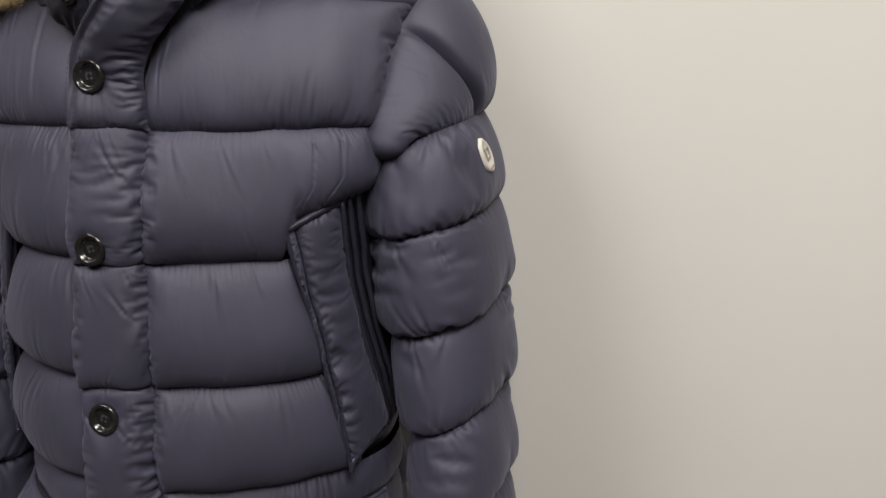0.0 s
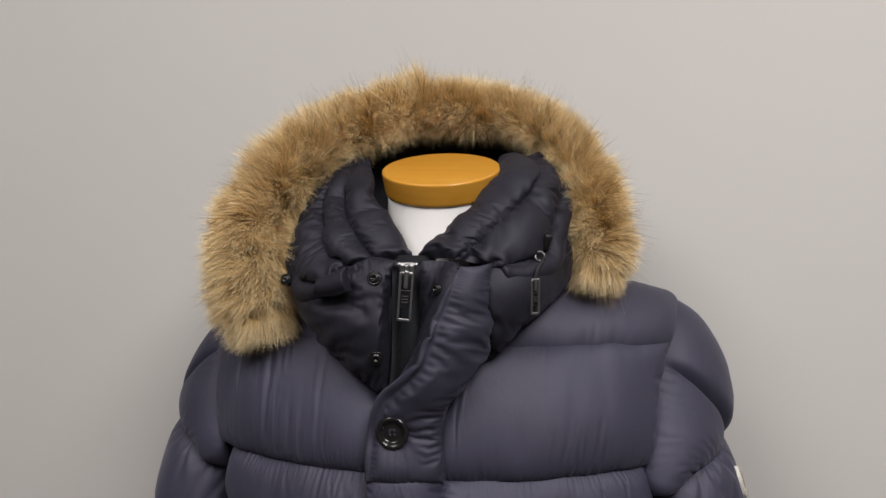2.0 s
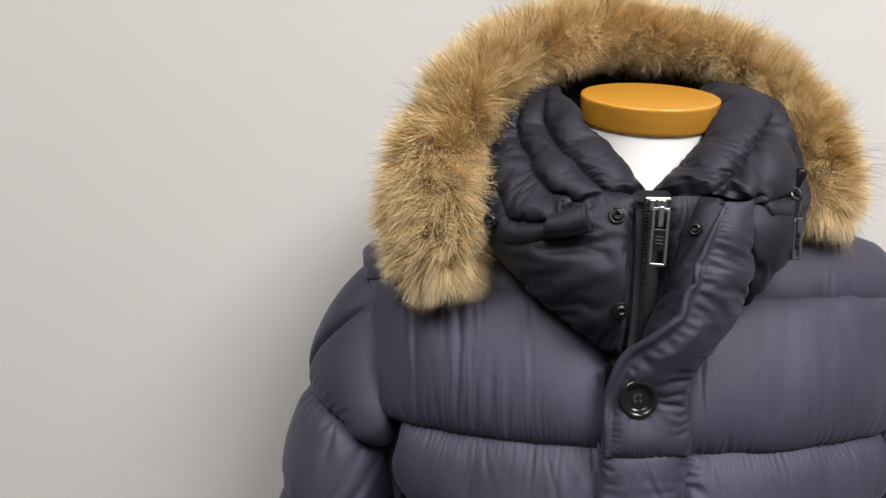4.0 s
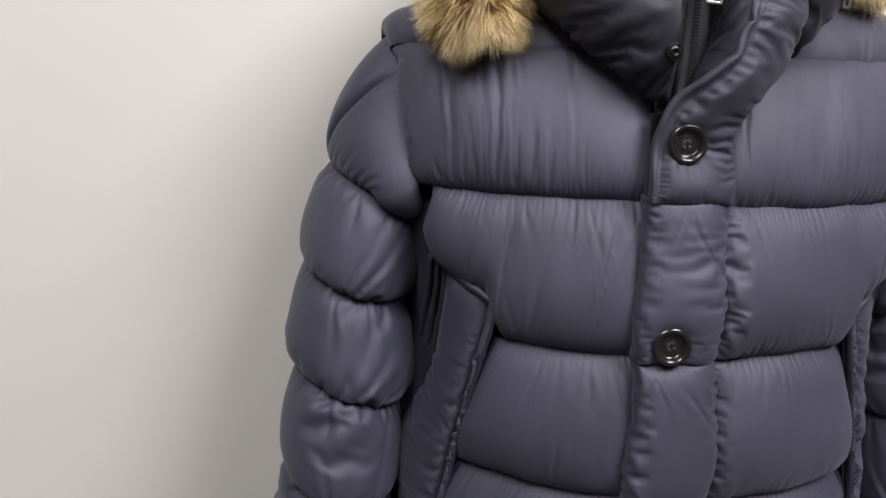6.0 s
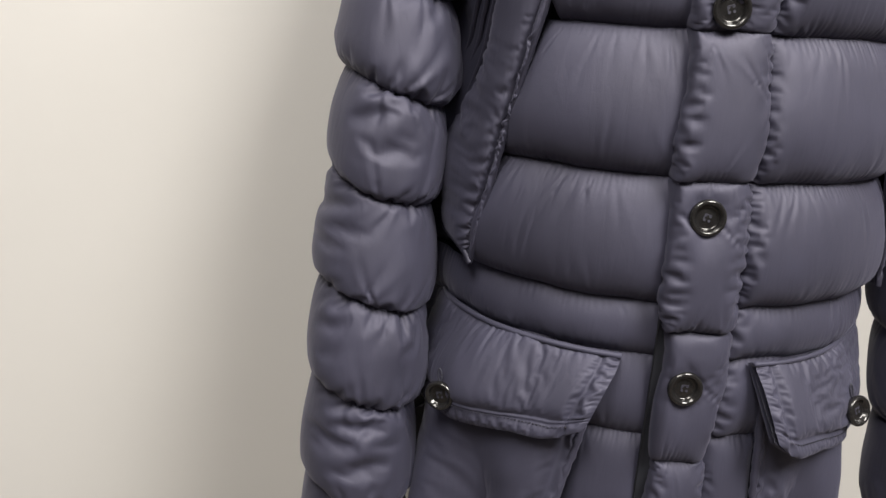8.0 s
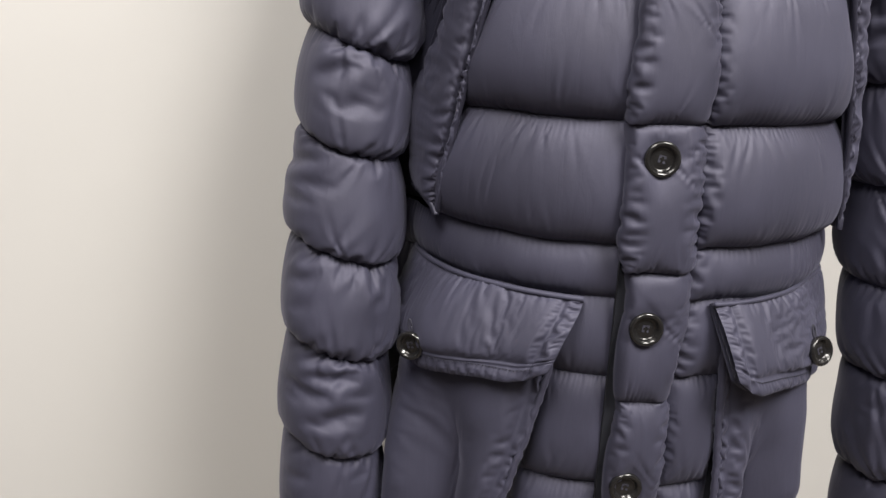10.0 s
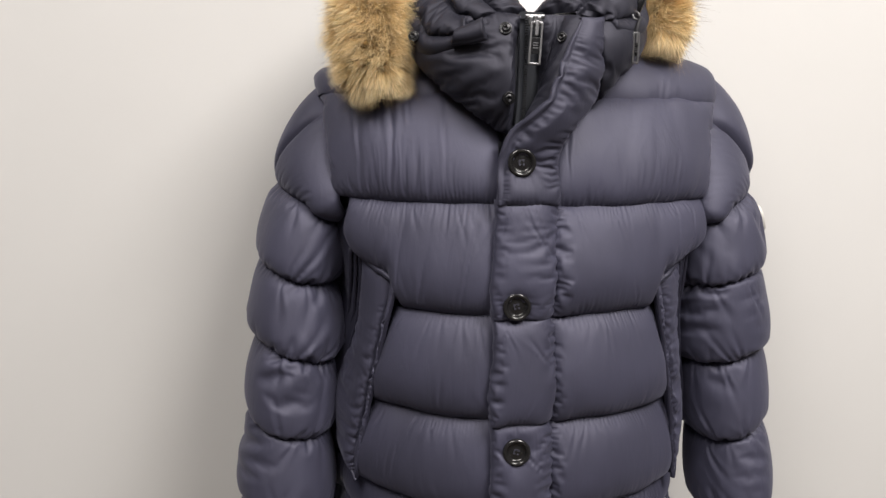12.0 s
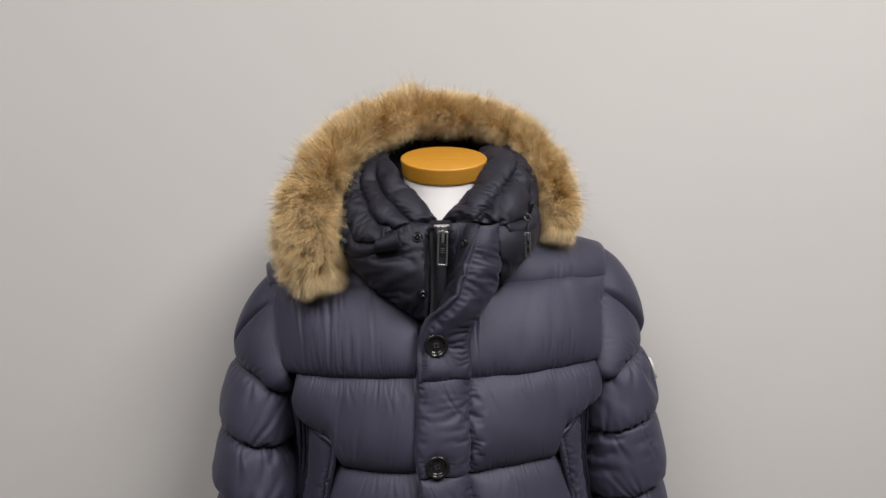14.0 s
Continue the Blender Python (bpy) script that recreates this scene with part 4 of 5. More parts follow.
def pull_tab(name, m, w, h, parent, label="gunmetal puller with an open lower end"):
    """A flat zip puller with a slot at the top and an open window below, its middle at m."""
    bar = 0.0022
    bits = [(m @ Matrix.Translation((-w / 2 + bar / 2, 0, -h * 0.04)), bar, 0.0024, h * 0.92, 0.0006), (m @ Matrix.Translation((w / 2 - bar / 2, 0, -h * 0.04)), bar, 0.0024, h * 0.92, 0.0006),
            (m @ Matrix.Translation((0, 0, -h / 2 + bar / 2)), w, 0.0024, bar, 0.0006), 
            (m @ Matrix.Translation((0, 0, h * 0.42)), w * 0.9, 0.0026, bar * 1.2, 0.0006), (m @ Matrix.Translation((0, -0.0006, h * 0.30)), w * 0.30, 0.003, h * 0.34, 0.0008)]
    ob = bm_ob(name, boxes(bits), METAL, parent, label)
    bm_ob("puller_plate", boxes([(m @ Matrix.Translation((0, 0, -h * 0.08)), w * 0.7, 0.0016, h * 0.36, 0.0004)]), BLACKMETAL, ob)
    bm = bmesh.new()
    for k in range(3):
        bmesh.ops.create_cube(bm, size=1, matrix=m @ Matrix.Translation((0, -0.0011, -h * 0.02 - k * h * 0.055)) @ Matrix.Diagonal((w * 0.42, 0.0006, h * 0.02, 1)))
    bm_ob("puller_mark", bm, METAL, ob)
    return ob


zip_part = zip_front()


def snap(at, normal, parent, r=0.0062):
    m = facing(at, normal)
    V, F = lathe([(0.0001, 0.0004), (r * 0.22, 0.0004), (r * 0.30, 0.0024), (r * 0.48, 0.0028), (r * 0.58, 0.0012), (r * 0.8, 0.0008), (r * 0.92, 0.0014), (r, 0.0006), (r, -0.003)], m, 24)
    return mesh_ob("press_stud", V, F, BLACKMETAL, parent, "small black press stud")


for stud, size in (((-0.034, -0.100, 1.507), 0.0062), ((-0.029, -0.104, 1.439), 0.0062), ((0.020, -0.100, 1.497), 0.0050)):
    at, nrm = stick(stud, [o for o in collar.children if o.name.startswith("collar_side")] if stud[0] < 0 else [o for f in collar.children for o in f.children if o.name.startswith("flap_facing")])
    snap(at + nrm * 0.0012, (nrm + Vector((0, -0.6, 0))).normalized(), collar, size)


# ---- hood: padded rolls round the neck, the shell behind, the fur ----
RIM = [(-0.153, -0.040, 1.450), (-0.163, -0.041, 1.482), (-0.165, -0.040, 1.520), (-0.159, -0.034, 1.558), (-0.134, -0.012, 1.595), (-0.101, 0.022, 1.630), (-0.054, 0.056, 1.650), (-0.007, 0.080, 1.657),
       (0.040, 0.084, 1.654), (0.087, 0.074, 1.642), (0.124, 0.055, 1.613), (0.147, 0.030, 1.573), (0.156, 0.010, 1.535), (0.152, 0.002, 1.499)]


def hood():
    C = spline(RIM, 80)

    def shell(off):
        def S(u, v):
            x = u * 79
            i = np.minimum(x.astype(int), 78)
            w = (x - i)[..., None]
            r = C[i] * (1 - w) + C[i + 1] * w
            r = r + np.array([0, 0.014, 0]) + off * unit(np.array([0, 0.1, 1.53]) - r)
            p1 = r + np.stack([0 * u, 0.09 + 0 * u, 0.015 + 0 * u], -1)
            p2 = np.stack([r[..., 0] * 0.85, 0.18 - off + 0 * u, 1.50 + 0.55 * (r[..., 2] - 1.5)], -1)
            p3 = np.stack([r[..., 0] * 0.70, 0.13 - off + 0 * u, 1.475 + 0 * u], -1)
            k = v[..., None]
            return r * (1 - k) ** 3 + 3 * p1 * k * (1 - k) ** 2 + 3 * p2 * k * k * (1 - k) + p3 * k ** 3
        return S
    inner = sheet("hood", shell(0.012), 60, 24, LINING, jacket, "padded hood lined in black, edged with brown fur")
    baffle(shell(0.0), inner, COLLAR_SHELL, H=0.012, ends=(0.02, 0.02), sag=1.0, seed=320, gather=(0.5, 0.5), out=1, cell=0.005, name="hood_shell")
    return inner


hood_part = hood()


# padded strips of the inner collar and the hood's lower front edges, laid side by side from the neck outwards
NECK_R = [[(-0.002, -0.060, 1.521), (-0.015, -0.054, 1.538), (-0.030, -0.047, 1.551), (-0.047, -0.034, 1.566), (-0.063, 0.008, 1.588)],
          [(-0.036, -0.082, 1.514), (-0.058, -0.067, 1.534), (-0.074, -0.042, 1.556), (-0.080, -0.008, 1.583), (-0.074, 0.03, 1.606)],
          [(-0.060, -0.084, 1.510), (-0.086, -0.066, 1.528), (-0.099, -0.028, 1.560), (-0.102, 0.015, 1.59), (-0.09, 0.06, 1.61)],
          [(-0.070, -0.092, 1.501), (-0.106, -0.072, 1.500), (-0.120, -0.034, 1.535), (-0.119, 0.015, 1.578), (-0.105, 0.06, 1.60)],
          [(-0.064, -0.088, 1.488), (-0.104, -0.064, 1.481), (-0.124, -0.026, 1.51), (-0.126, 0.02, 1.56), (-0.115, 0.06, 1.59)]]
NECK_L = [[(-0.002, -0.060, 1.521), (0.011, -0.055, 1.535), (0.027, -0.048, 1.551), (0.042, -0.036, 1.566), (0.057, -0.014, 1.586), (0.060, 0.04, 1.602)],
          [(0.030, -0.088, 1.524), (0.048, -0.078, 1.534), (0.066, -0.062, 1.548), (0.082, -0.036, 1.564), (0.094, -0.008, 1.584), (0.085, 0.04, 1.604)],
          [(0.070, -0.082, 1.515), (0.097, -0.056, 1.518), (0.112, -0.018, 1.550), (0.114, 0.02, 1.582), (0.10, 0.06, 1.605)],
          [(0.074, -0.080, 1.502), (0.106, -0.052, 1.500), (0.124, -0.014, 1.53), (0.127, 0.02, 1.57), (0.11, 0.06, 1.60)]]
for curves, seed in ((NECK_R, 401), (NECK_L, 421)):
    for k in range(len(curves) - 1):
        wide = k == 0
        baffle(ruled(curves[k + 1], curves[k], 0.002), collar if wide else hood_part, COLLAR_SHELL, H=0.0060 if wide else 0.0050, ends=(0.008 if k < 3 else 0.035, 0.0), sag=0.85, seed=seed + k, gather=(0.6, 0.7), side=(0.9, 0), slack=2.5, give=0.005,
               out=None, about=(0, 0.04, 1.44), cell=0.0015, crumple=1.2, fans=[(0.15, 1, 3, 0.010), (0.35, 0, 3, 0.004), (0.5, 1, 3, 0.003)], name="inner_collar" if wide else "hood_fold", sink=0.002, sway=0.0045)


def hood_tab():
    """Flat stitched tab of the hood, lying on the collar beside the stud."""
    tl, tr, br, bl = [np.array(p) for p in ((-0.0835, -0.0975, 1.5035), (-0.0575, -0.1065, 1.5135), (-0.0520, -0.1065, 1.4915), (-0.0880, -0.0945, 1.4870))]

    def S(u, v):
        k, w = u[..., None], v[..., None]
        p = (tl * (1 - k) + tr * k) * (1 - w) + (bl * (1 - k) + br * k) * w
        return p + np.stack([0 * u, -0.0015 * np.sin(np.pi * u), -0.0012 * np.sin(np.pi * u)], -1)
    baffle(S, hood_part, COLLAR_SHELL, H=0.0032, ends=(0.003, 0.003), sag=1.0, seed=450, gather=(0.2, 0.2), side=(0.2, 0.2), out=-1, cell=0.0012, name="hood_tab",
           lines=(0.14, 0.86), sink=0.006)


hood_tab()


def fur_trim():
    n = 200
    C = spline(RIM, n)
    R = np.interp(np.linspace(0, 1, n), [0, 0.02, 0.05, 0.12, 0.3, 0.5, 0.62, 0.75, 0.9, 0.97, 1], [0.014, 0.024, 0.030, 0.030, 0.020, 0.0160, 0.0135, 0.0135, 0.016, 0.017, 0.015])
    DEEP = R * np.interp(np.linspace(0, 1, n), [0, 0.12, 0.35, 0.5, 0.8, 1], [1.2, 1.3, 1.4, 1.2, 1.2, 1.3])
    taper = np.sqrt(np.clip(np.minimum(np.linspace(0, 20, n), np.linspace(20, 0, n)), 0.03, 1))
    C = C + np.array([0, 1, 0]) * (DEEP - R)[:, None]
    P, A, B, T, th = sweep(C, np.stack([R, DEEP], -1) * taper[:, None], (0, -1, 0.3), 20)
    G = P.transpose(1, 0, 2)
    f = list(grid_faces(20, n, True))
    f.append([k * n for k in range(20)][::-1])
    f.append([k * n + n - 1 for k in range(20)])
    core = mesh_ob("fur_trim", G.reshape(-1, 3), f, FURCORE, hood_part, "thick golden brown fur trim")

    def strands(name, count, lo, hi, width, mat, seed, spread, label):
        rng = np.random.RandomState(seed)
        t = rng.uniform(0, 1, count)
        endy = rng.uniform(0, 1, count) < 0.13
        t = np.where(endy, np.where(rng.uniform(0, 1, count) < 0.62, rng.uniform(0, 0.03, count), rng.uniform(0.975, 1, count)), t)
        x = t * (n - 1)
        i = np.minimum(x.astype(int), n - 2)
        w = (x - i)[:, None]
        c = C[i] * (1 - w) + C[i + 1] * w
        a, b, tt = A[i], B[i], T[i]
        al = rng.uniform(0, 2 * np.pi, count)
        nn = a * np.cos(al)[:, None] + b * np.sin(al)[:, None]
        inset = np.where(endy, np.sqrt(rng.uniform(0, 1, count)), 1.0)[:, None]
        root = c + 0.9 * inset * (a * (R[i] * np.cos(al))[:, None] + b * (DEEP[i] * np.sin(al))[:, None])
        out = unit(c - np.array([0, 0.03, 1.50]))
        # hair leans away from the middle, and downwards on the hanging ends
        down = np.clip(1 - t / 0.33, 0, 1) + np.clip((t - 0.82) / 0.18, 0, 1)
        flow = out * (0.35 * (1 - 0.7 * down))[:, None] + np.array([0, -0.25, -0.55]) * down[:, None] + np.array([0, -0.15, 0.12]) * (1 - down)[:, None]
        tip = np.where(t < 0.03, 1.0, 0) [:, None] * -tt * 1.2 + np.where(t > 0.975, 1.0, 0)[:, None] * tt * 1.2
        cl = np.stack([vnoise(root, 95, seed + k) for k in range(3)], -1) * 0.45 + np.stack([vnoise(root, 38, seed + 7 + k) for k in range(3)], -1) * 0.25 + np.stack([vnoise(root, 240, seed + 14 + k) for k in range(3)], -1) * 0.50
        d = unit(nn + flow + tip + cl + rng.normal(0, spread, (count, 3)))
        L = rng.uniform(lo, hi, count) * (1 + 0.25 * vnoise(root, 40, seed + 20))
        L = L * np.interp(t, [0, 0.15, 0.45, 0.6, 0.85, 1], [1.05, 1.1, 1.0, 0.95, 1.0, 1.05])
        # a tuft that stands up at the crown
        L = L * (1 + 0.9 * np.exp(-((t - 0.504) / 0.010) ** 2) * np.clip(out[:, 2] * nn[:, 2] * 2, 0, 1))
        bend = unit(flow + cl + np.array([0, 0, -0.25])) * 0.45
        p0 = root
        p1 = root + d * (L * 0.5)[:, None]
        p2 = p1 + unit(d + bend) * (L * 0.5)[:, None]
        sd = unit(np.cross(d, rng.normal(0, 1, (count, 3)))) * width
        V = np.stack([p0 - sd, p0 + sd, p1 - sd * 0.75, p1 + sd * 0.75, p2], 1).reshape(-1, 3)
        k = np.arange(count)[:, None] * 5
        quads, tris = k + [[0, 1, 3, 2]], k + [[2, 3, 4]]
        me = bpy.data.meshes.new(name)
        me.vertices.add(len(V))
        me.vertices.foreach_set("co", V.ravel())
        loops = np.concatenate([quads.ravel(), tris.ravel()]).astype(np.int32)
        me.loops.add(len(loops))
        me.loops.foreach_set("vertex_index", loops)
        me.polygons.add(2 * count)
        me.polygons.foreach_set("loop_start", np.concatenate([np.arange(count) * 4, count * 4 + np.arange(count) * 3]).astype(np.int32))
        me.update(calc_edges=True)
        me.validate()
        at = me.attributes.new("along", "FLOAT", "POINT")
        at.data.foreach_set("value", np.tile(np.array([0, 0, 0.5, 0.5, 1.0], dtype=np.float32), count))
        me.materials.append(mat)
        ob = new(name, me)
        attach(ob, core)
        return tagged(ob, label, kind="stuff")
    strands("underfur", 175000, 0.012, 0.030, 0.00021, FUR, 510, 0.28, "dense golden underfur")
    strands("guard_hair", 5000, 0.022, 0.040, 0.00017, GUARD, 530, 0.25, "sparse dark-tipped guard hairs")


fur_trim()


# ---- pockets ----
def skin(z, phi, off):
    a, b = (np.interp(z, ZK, AK) + off) * broad(z, phi), np.interp(z, ZK, BK) + off
    return np.stack([a * np.sin(phi), YC - b * np.cos(phi), z], -1)


def chest_pocket(sgn):
    """Slanted kite-shaped welt with raised edges and a zip along its outer side."""
    A, B, Cc, Dd = (0.136, 1.249), (0.186, 1.276), (0.196 if sgn < 0 else 0.186, 1.045), (0.173, 1.016)

    def flat(u, v):
        z = (A[1] * (1 - u) + B[1] * u) * (1 - v) + (Dd[1] * (1 - u) + Cc[1] * u) * v
        x = pocket_edge(z + 0.025 * u) * (1 - u) + (B[0] * (1 - v) + Cc[0] * v) * u
        return x, z

    def S(off):
        def F(u, v):
            x, z = flat(u, v)
            k = np.clip((u - 0.30) / 0.60, 0, 1)
            o = off - 0.004 + (0.006 + 0.006 * v) * (1 - k * k * (3 - 2 * k)) - (0.003 + (0.024 if sgn < 0 else 0.010) * v) * k
            return skin(z, sgn * np.arcsin(np.clip(x / (np.interp(z, ZK, AK) + o), -0.99, 0.99)), o)
        return F
    base = sheet("chest_pocket", S(0.004), 12, 40, SHADED_TRIM, jacket, "slanted welt pocket with raised stitched edges", thick=0.004, out=-sgn)
    baffle(lambda u, v: S(0.008)(0.16 + 0.60 * u, v), base, SHELL, H=0.0025, ends=(0.004, 0.006), sag=1.0, seed=600 + sgn, gather=(0.5, 0.5), side=(1.0, 0.5), out=-sgn, crumple=0.9, slack=2.5, give=0.003, cell=0.0015, name="pocket_welt")
    baffle(lambda u, v: S(0.0095)(0.01 + 0.15 * u, v), base, SHELL, H=0.0022, ends=(0.003, 0.003), sag=1.0, seed=610 + sgn, gather=(0, 0), side=(1.5, 1.5), out=-sgn, crumple=0.5, slack=2.5, give=0.002, cell=0.0012, name="pocket_hem")
    sheet("zip_tape", lambda u, v: S(0.0075)(0.74 + 0.26 * u, v), 6, 40, COLLAR_SHELL, base, "dark zip tape", out=-sgn)

    def edge(name, u0, v0, u1, v1, r, off):
        t = np.linspace(0, 1, 40)
        p = S(off)(u0 + (u1 - u0) * t, v0 + (v1 - v0) * t)
        p = p + 0.0006 * np.stack([vnoise(p, 120, 3), vnoise(p, 120, 4), vnoise(p, 120, 5)], -1)
        tube(name, p, np.full(40, r), (0, -1, 0), SHADED_TRIM, base, n_around=10)
    edge("piping", 0, 0, 1, 0, 0.0032, 0.009)
    edge("piping", 0, 0, 0, 1, 0.0022, 0.008)
    edge("piping", 0, 1, 1, 1, 0.0028, 0.009)
    edge("zip_lip", 0.77, 0, 0.77, 1, 0.0022, 0.011)
    edge("zip_lip", 0.87, 0, 0.87, 1, 0.0022, 0.012)
    edge("zip_lip", 0.99, 0, 0.99, 1, 0.0026, 0.013)
    return base


pocket_right = chest_pocket(-1)
pocket_left = chest_pocket(1)


def cargo_pocket(sgn):
    """Lower pocket: a smooth bag, a pointed flap over it, a button at its outer end."""
    def bag(u, v):
        z = 0.948 + (0.702 - 0.948) * v
        p0 = phi_at(z, bag_edge(z, sgn))
        phi = p0 + ((1.38 if sgn < 0 else 1.32 - 0.42 * v) - p0) * u
        return skin(z, sgn * phi, (0.002 + (0.052 if sgn < 0 else 0.020) * v + 0.006 * np.sin(np.pi * np.clip(u * 1.1, 0, 1))) * (1 - (0.0 if sgn < 0 else 1.0) * np.clip((phi - 0.8) / 0.6, 0, 1)))
    base = sheet("cargo_pocket", lambda u, v: (bag(u, v) - np.array([0, YC, 0])) * (0.92, 0.90, 1) + np.array([0, YC, 0]), 20, 12, LINING, jacket, "flapped cargo pocket of smooth navy nylon")

    def folds(u, v):
        p = bag(u, v)
        f = 0.022 * np.sin(u * 10 + 0.8 + 1.3 * np.sin(v * 2.2 + sgn)) * np.sin(np.pi * np.clip(u, 0, 1)) * np.clip(v * 2 - 0.3, 0, 1)
        o = unit((p - np.array([0, YC, 0])) * (1, 1, 0))
        return p + o * f[..., None]
    baffle(folds, base, SHELL, H=0.006, ends=(0.02, 0.03), tops=(0, 1), sag=1.0, seed=640 + sgn, gather=(0, 0.4), side=(1.1, 0.2), slack=1.5, crumple=0.4, give=0.004, out=-sgn, cell=0.0016, name="pocket_bag", ulines=(0.013,))

    # seam strip along the inner edge of the bag
    t = np.linspace(0, 1, 50)
    p = bag(0 * t + 0.012, t) + np.array([0, -0.0035, 0])
    tube("pocket_seam", p + 0.0007 * np.stack([vnoise(p, 150, 3), vnoise(p, 150, 4), vnoise(p, 150, 5)], -1), 0.0032 + 0.0007 * np.sin(np.arange(50) * 2.4), (1, 0, 0), SHELL, base, n_around=10)

    def flap(u, v):
        z0 = 0.968
        zb = np.interp(u, [0, 0.05, 0.10, 0.25, 0.8, 0.93, 1], [0.912, 0.902, 0.897, 0.893, 0.868, 0.868, 0.878])
        z = z0 + (zb - z0) * v
        xin = (0.058 if sgn < 0 else 0.043) + (0.022 if sgn < 0 else 0.012) * np.clip((0.968 - z) / 0.07, 0, 1) ** 1.1
        p0 = phi_at(z, xin)
        phi = p0 + ((1.55 if sgn < 0 else 1.38) - p0) * u
        tail = np.clip((u - 0.5) / 0.5, 0, 1) if sgn < 0 else np.clip((u - 0.1) / 0.5, 0, 1)
        o = 0.010 - (0.007 if sgn < 0 else 0.009) * tail + (0.030 - (0.0 if sgn < 0 else 0.011) * tail) * v + (0.0 if sgn < 0 else 0.007) * np.clip((u - 0.70) / 0.2, 0, 1) + (0.006 if sgn < 0 else 0.003) * np.sin(np.pi * v) * np.sin(np.pi * u) + (0.0045 if sgn < 0 else 0.002) * np.sin(u * 13 + 1 + 1.5 * v) * np.sin(np.pi * np.clip(v * 0.9, 0, 1))
        return skin(z, sgn * phi, o * (1 - 0.35 * np.clip((phi - 1.0) / 0.6, 0, 1)))
    fl = sheet("pocket_flap", lambda u, v: (flap(u, v) - np.array([0, YC, 0])) * (0.985, 0.980, 1) + np.array([0, YC, 0]), 60, 24, SHADED_TRIM, base, "pointed flap with stitched hem and rounded corner", thick=0.004, out=-sgn)
    baffle(flap, fl, SHELL, H=0.004, ends=(0.005, 0.004), sag=1.6, seed=660 + sgn, gather=(0.5, 0.8), side=(0.6, 0.4), out=-sgn, cell=0.0016, coarse=1.2, name="flap_face", fans=[(0.80, 1, 4, 0.012), (0.28, 1, 3, 0.010), (0.5, 0, 3, 0.006)],
           lines=(0.80, 0.84), ulines=(0.013,), crumple=1.2, slack=1.4, give=0.004, stiff=0.06, sink=0.0)
    t = np.linspace(0, 1, 60)
    tube("flap_piping", flap(t, 0 * t) + np.array([0, -0.0018, 0.0005]), np.full(60, 0.0026 if sgn < 0 else 0.0020), (0, 0, 1), SHELL, fl, n_around=10)
    # stitched line above the hem
    bm = bmesh.new()
    line = flap(np.linspace(0.05, 0.84, 64), np.full(64, 0.84))
    for k in range(63):
        c, d = Vector(line[k]), (Vector(line[k + 1]) - Vector(line[k])).normalized()
        o = Vector((line[k][0], line[k][1] - YC, 0)).normalized()
        bmesh.ops.create_cube(bm, size=1, matrix=Matrix.Translation(c + o * 0.0044) @ d.to_track_quat("X", "Z").to_matrix().to_4x4() @ Matrix.Diagonal((0.0016, 0.0008, 0.0008, 1)))
    bm_ob("stitching", bm, THREAD, fl)
    spot = (-0.191, -0.068, 0.904) if sgn < 0 else (0.154, -0.090, 0.914)
    at, nrm = stick(tuple(spot), [o for o in fl.children if o.name.startswith("flap_face")])
    nrm = (nrm + Vector((0.25, -1.0, 0.15) if sgn < 0 else (-0.15, -0.7, 0.1))).normalized()
    button(at + nrm * 0.0045, nrm, fl, 0.0135, 15)
    # worked buttonhole running up from the button
    m = facing(at + nrm * 0.0028, nrm, 8)
    ring = np.array([m @ Vector((0.0016 * math.cos(a), 0.017 + 0.0062 * math.sin(a), 0.0)) for a in np.linspace(0, 2 * np.pi, 25)])
    tube("buttonhole", ring, np.full(25, 0.0008), nrm, THREAD, fl, "corded buttonhole above the button", 8)
    return base


cargo_right = cargo_pocket(-1)
cargo_left = cargo_pocket(1)


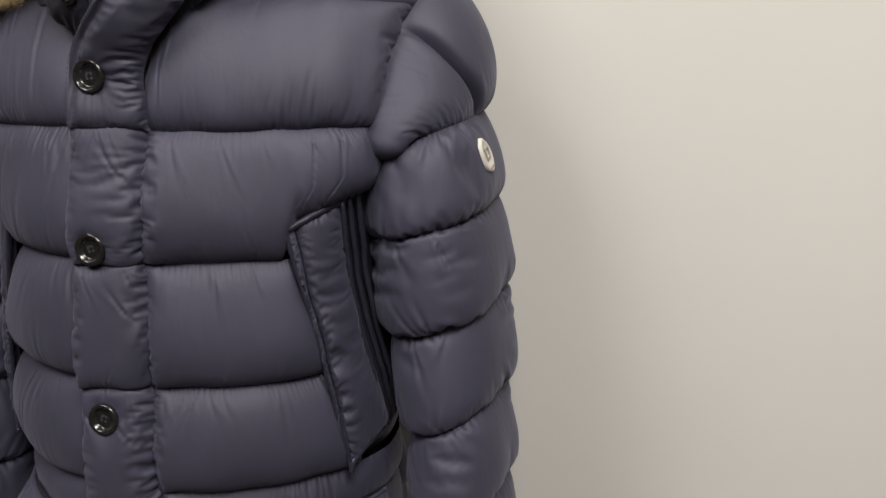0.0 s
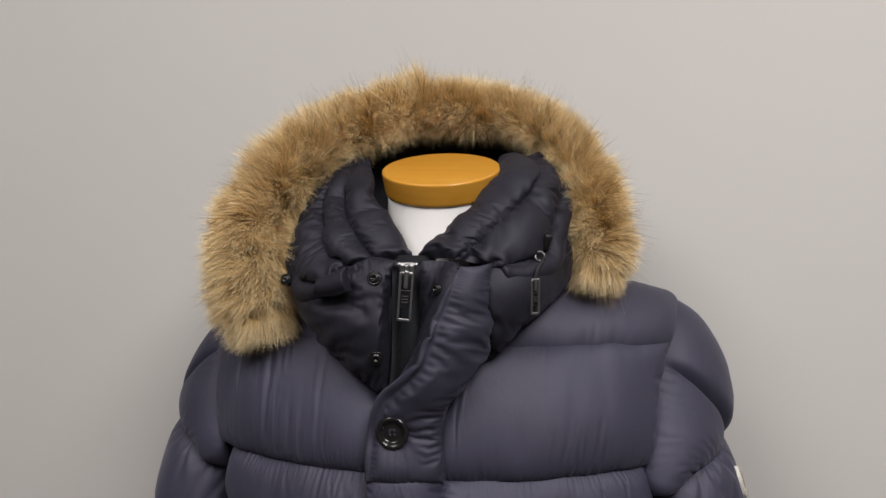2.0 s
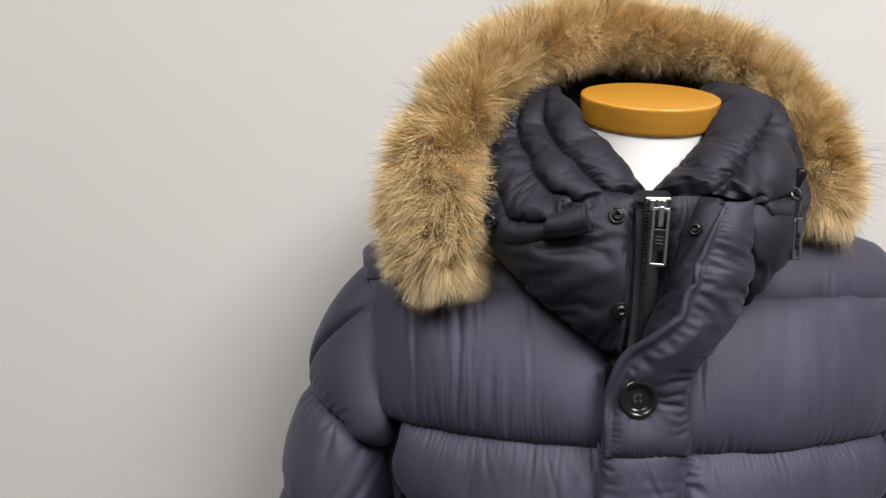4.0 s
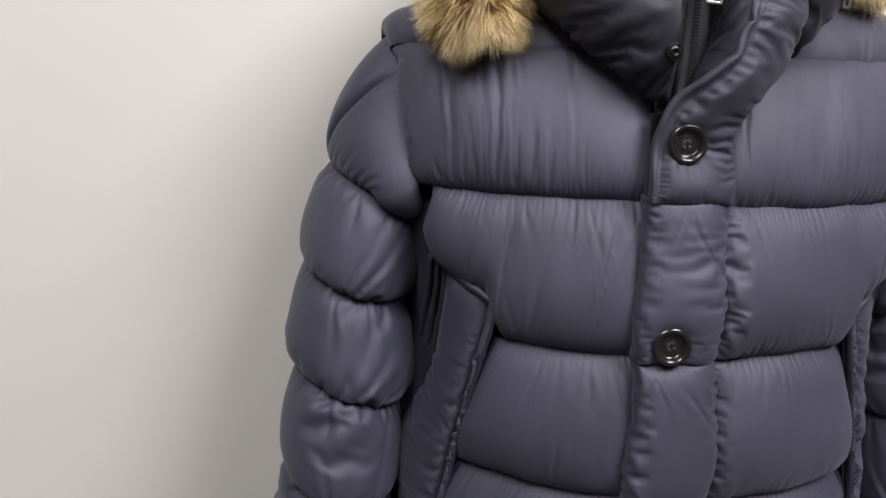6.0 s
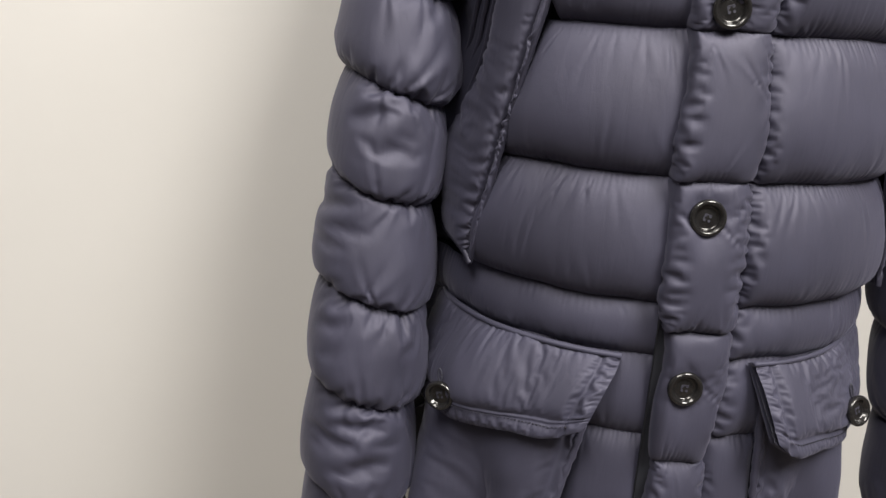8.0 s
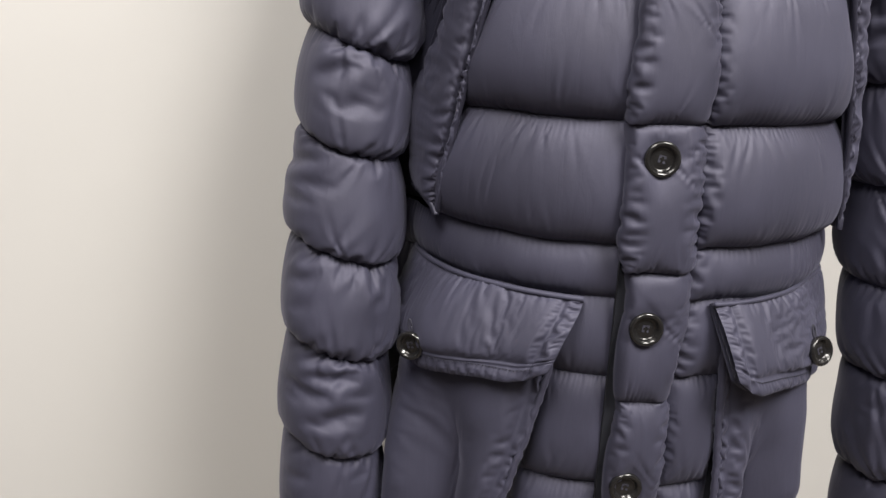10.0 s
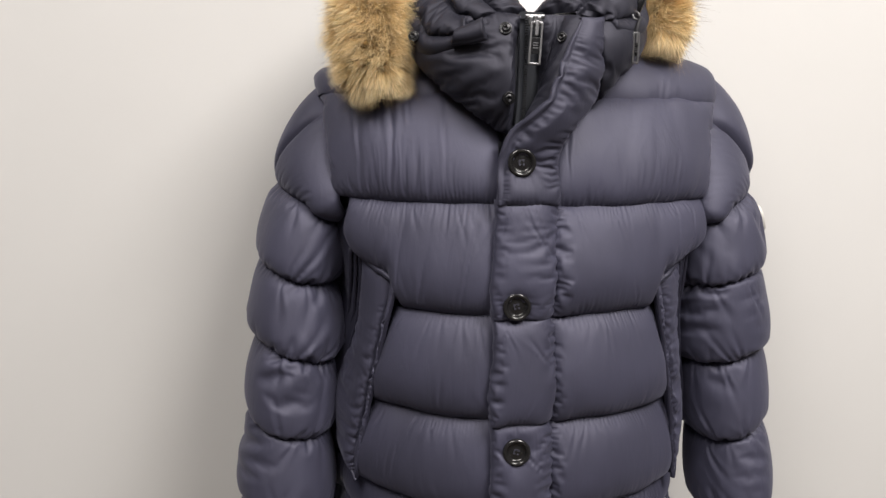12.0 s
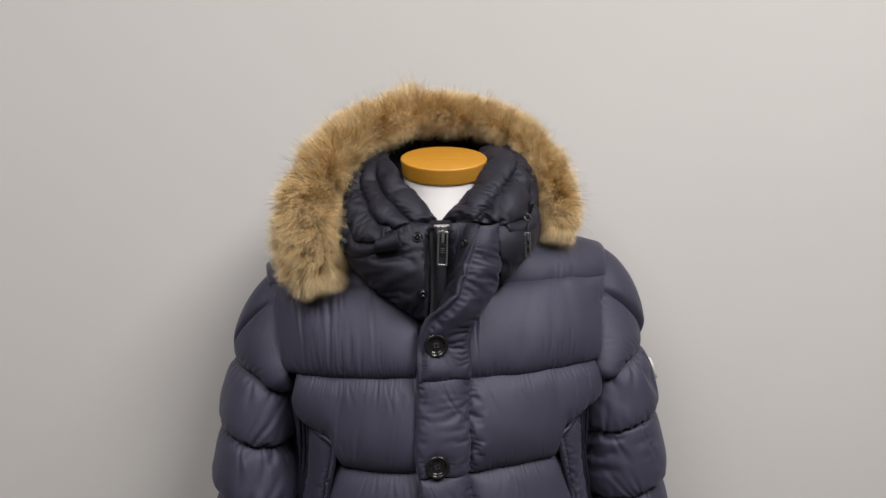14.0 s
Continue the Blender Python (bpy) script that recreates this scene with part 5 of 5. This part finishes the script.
# ---- small fittings ----
def cord_stop():
    """Metal cord end and puller hanging from the hood's edge on the wearer's left."""
    path = spline([(0.104, -0.036, 1.535), (0.106, -0.042, 1.525), (0.106, -0.066, 1.519), (0.102, -0.074, 1.513), (0.100, -0.076, 1.503)], 24)
    cord = tube("hood_cord", path, np.full(24, 0.0016), (0, 0, 1), CORD, hood_part, "black drawcord with metal stopper and puller")
    V, F = lathe([(0.0001, 0.009), (0.003, 0.009), (0.0042, 0.007), (0.0042, -0.004), (0.003, -0.007), (0.0001, -0.007)], pose(0.108, -0.052, 1.532, 12, 18, 0), 20)
    st = mesh_ob("cord_stopper", V, F, BLACKMETAL, cord, "dark metal cord stopper")
    m = pose(0.103, -0.062, 1.522, 70, 0, 20)
    th = np.linspace(0, 2 * np.pi, 25)
    ring = np.array([m @ Vector((0.0042 * math.cos(a), 0.0042 * math.sin(a), 0)) for a in th])
    tube("cord_ring", ring, np.full(25, 0.0009), (0.1, 0.2, 1), METAL, cord, "small steel ring", 8)
    pull_tab("cord_puller", pose(0.100, -0.076, 1.490, 0, 0, 25), 0.0085, 0.032, cord)
    # stud on the opposite hood edge
    snap((-0.121, -0.066, 1.497), (-0.3, -1, 0.2), hood_part, 0.0055)


cord_stop()


def sleeve_patch():
    """White oval woven patch with a dark mark on the left upper sleeve."""
    skins = [o for o in sleeve_left.children if o.name.startswith("baffle")]
    at, nrm = stick((0.290, 0.022, 1.306), skins)
    nrm = (nrm + Vector((0.3, 0.0, 0.0))).normalized()
    m = facing(at, nrm) @ Matrix.Rotation(0.25, 4, "Z")
    local = np.array([m.inverted() @ v.co for o in skins for v in o.data.vertices])
    local = local[(np.hypot(local[:, 0], local[:, 1]) < 0.035) & (np.abs(local[:, 2]) < 0.02)]

    def on_cloth(x, y, h):
        """A point of the patch, lifted by h over the cloth below it."""
        near = np.exp(-((local[:, 0] - x) ** 2 + (local[:, 1] - y) ** 2) / 0.004 ** 2) + 1e-9
        return m @ Vector((x, y, float((near * local[:, 2]).sum() / near.sum()) + 0.0010 + h))
    th = np.linspace(0, 2 * np.pi, 40, endpoint=False)
    w = 0.0108 * (1 + 0.03 * np.cos(5 * th))
    verts, faces = [], []
    for s_, h in ((1.0, -0.006), (1.0, 0.0012), (0.93, 0.0022), (0.80, 0.0022), (0.76, 0.0014), (0.02, 0.0016)):
        for k, a in enumerate(th):
            verts.append(on_cloth(s_ * w[k] * math.cos(a), s_ * 1.5 * w[k] * math.sin(a), h))
    for r in range(5):
        for k in range(40):
            faces.append((r * 40 + k, r * 40 + (k + 1) % 40, (r + 1) * 40 + (k + 1) % 40, (r + 1) * 40 + k))
    ob = mesh_ob("sleeve_patch", verts, faces, PATCH, sleeve_left, "white oval woven patch with a dark mark")
    bits = [(Matrix.Translation(on_cloth(dx, dy, 0.0020)) @ m.to_3x3().to_4x4(), sx, sy, 0.0012, 0.0003) for dx, dy, sx, sy in
            ((-0.004, 0.001, 0.0022, 0.012), (0.004, 0.001, 0.0022, 0.012), (0, 0.006, 0.008, 0.0022), (0, -0.003, 0.006, 0.002), (0, -0.012, 0.010, 0.002))]
    bm_ob("patch_mark", boxes(bits), PATCH_MARK, ob)


sleeve_patch()
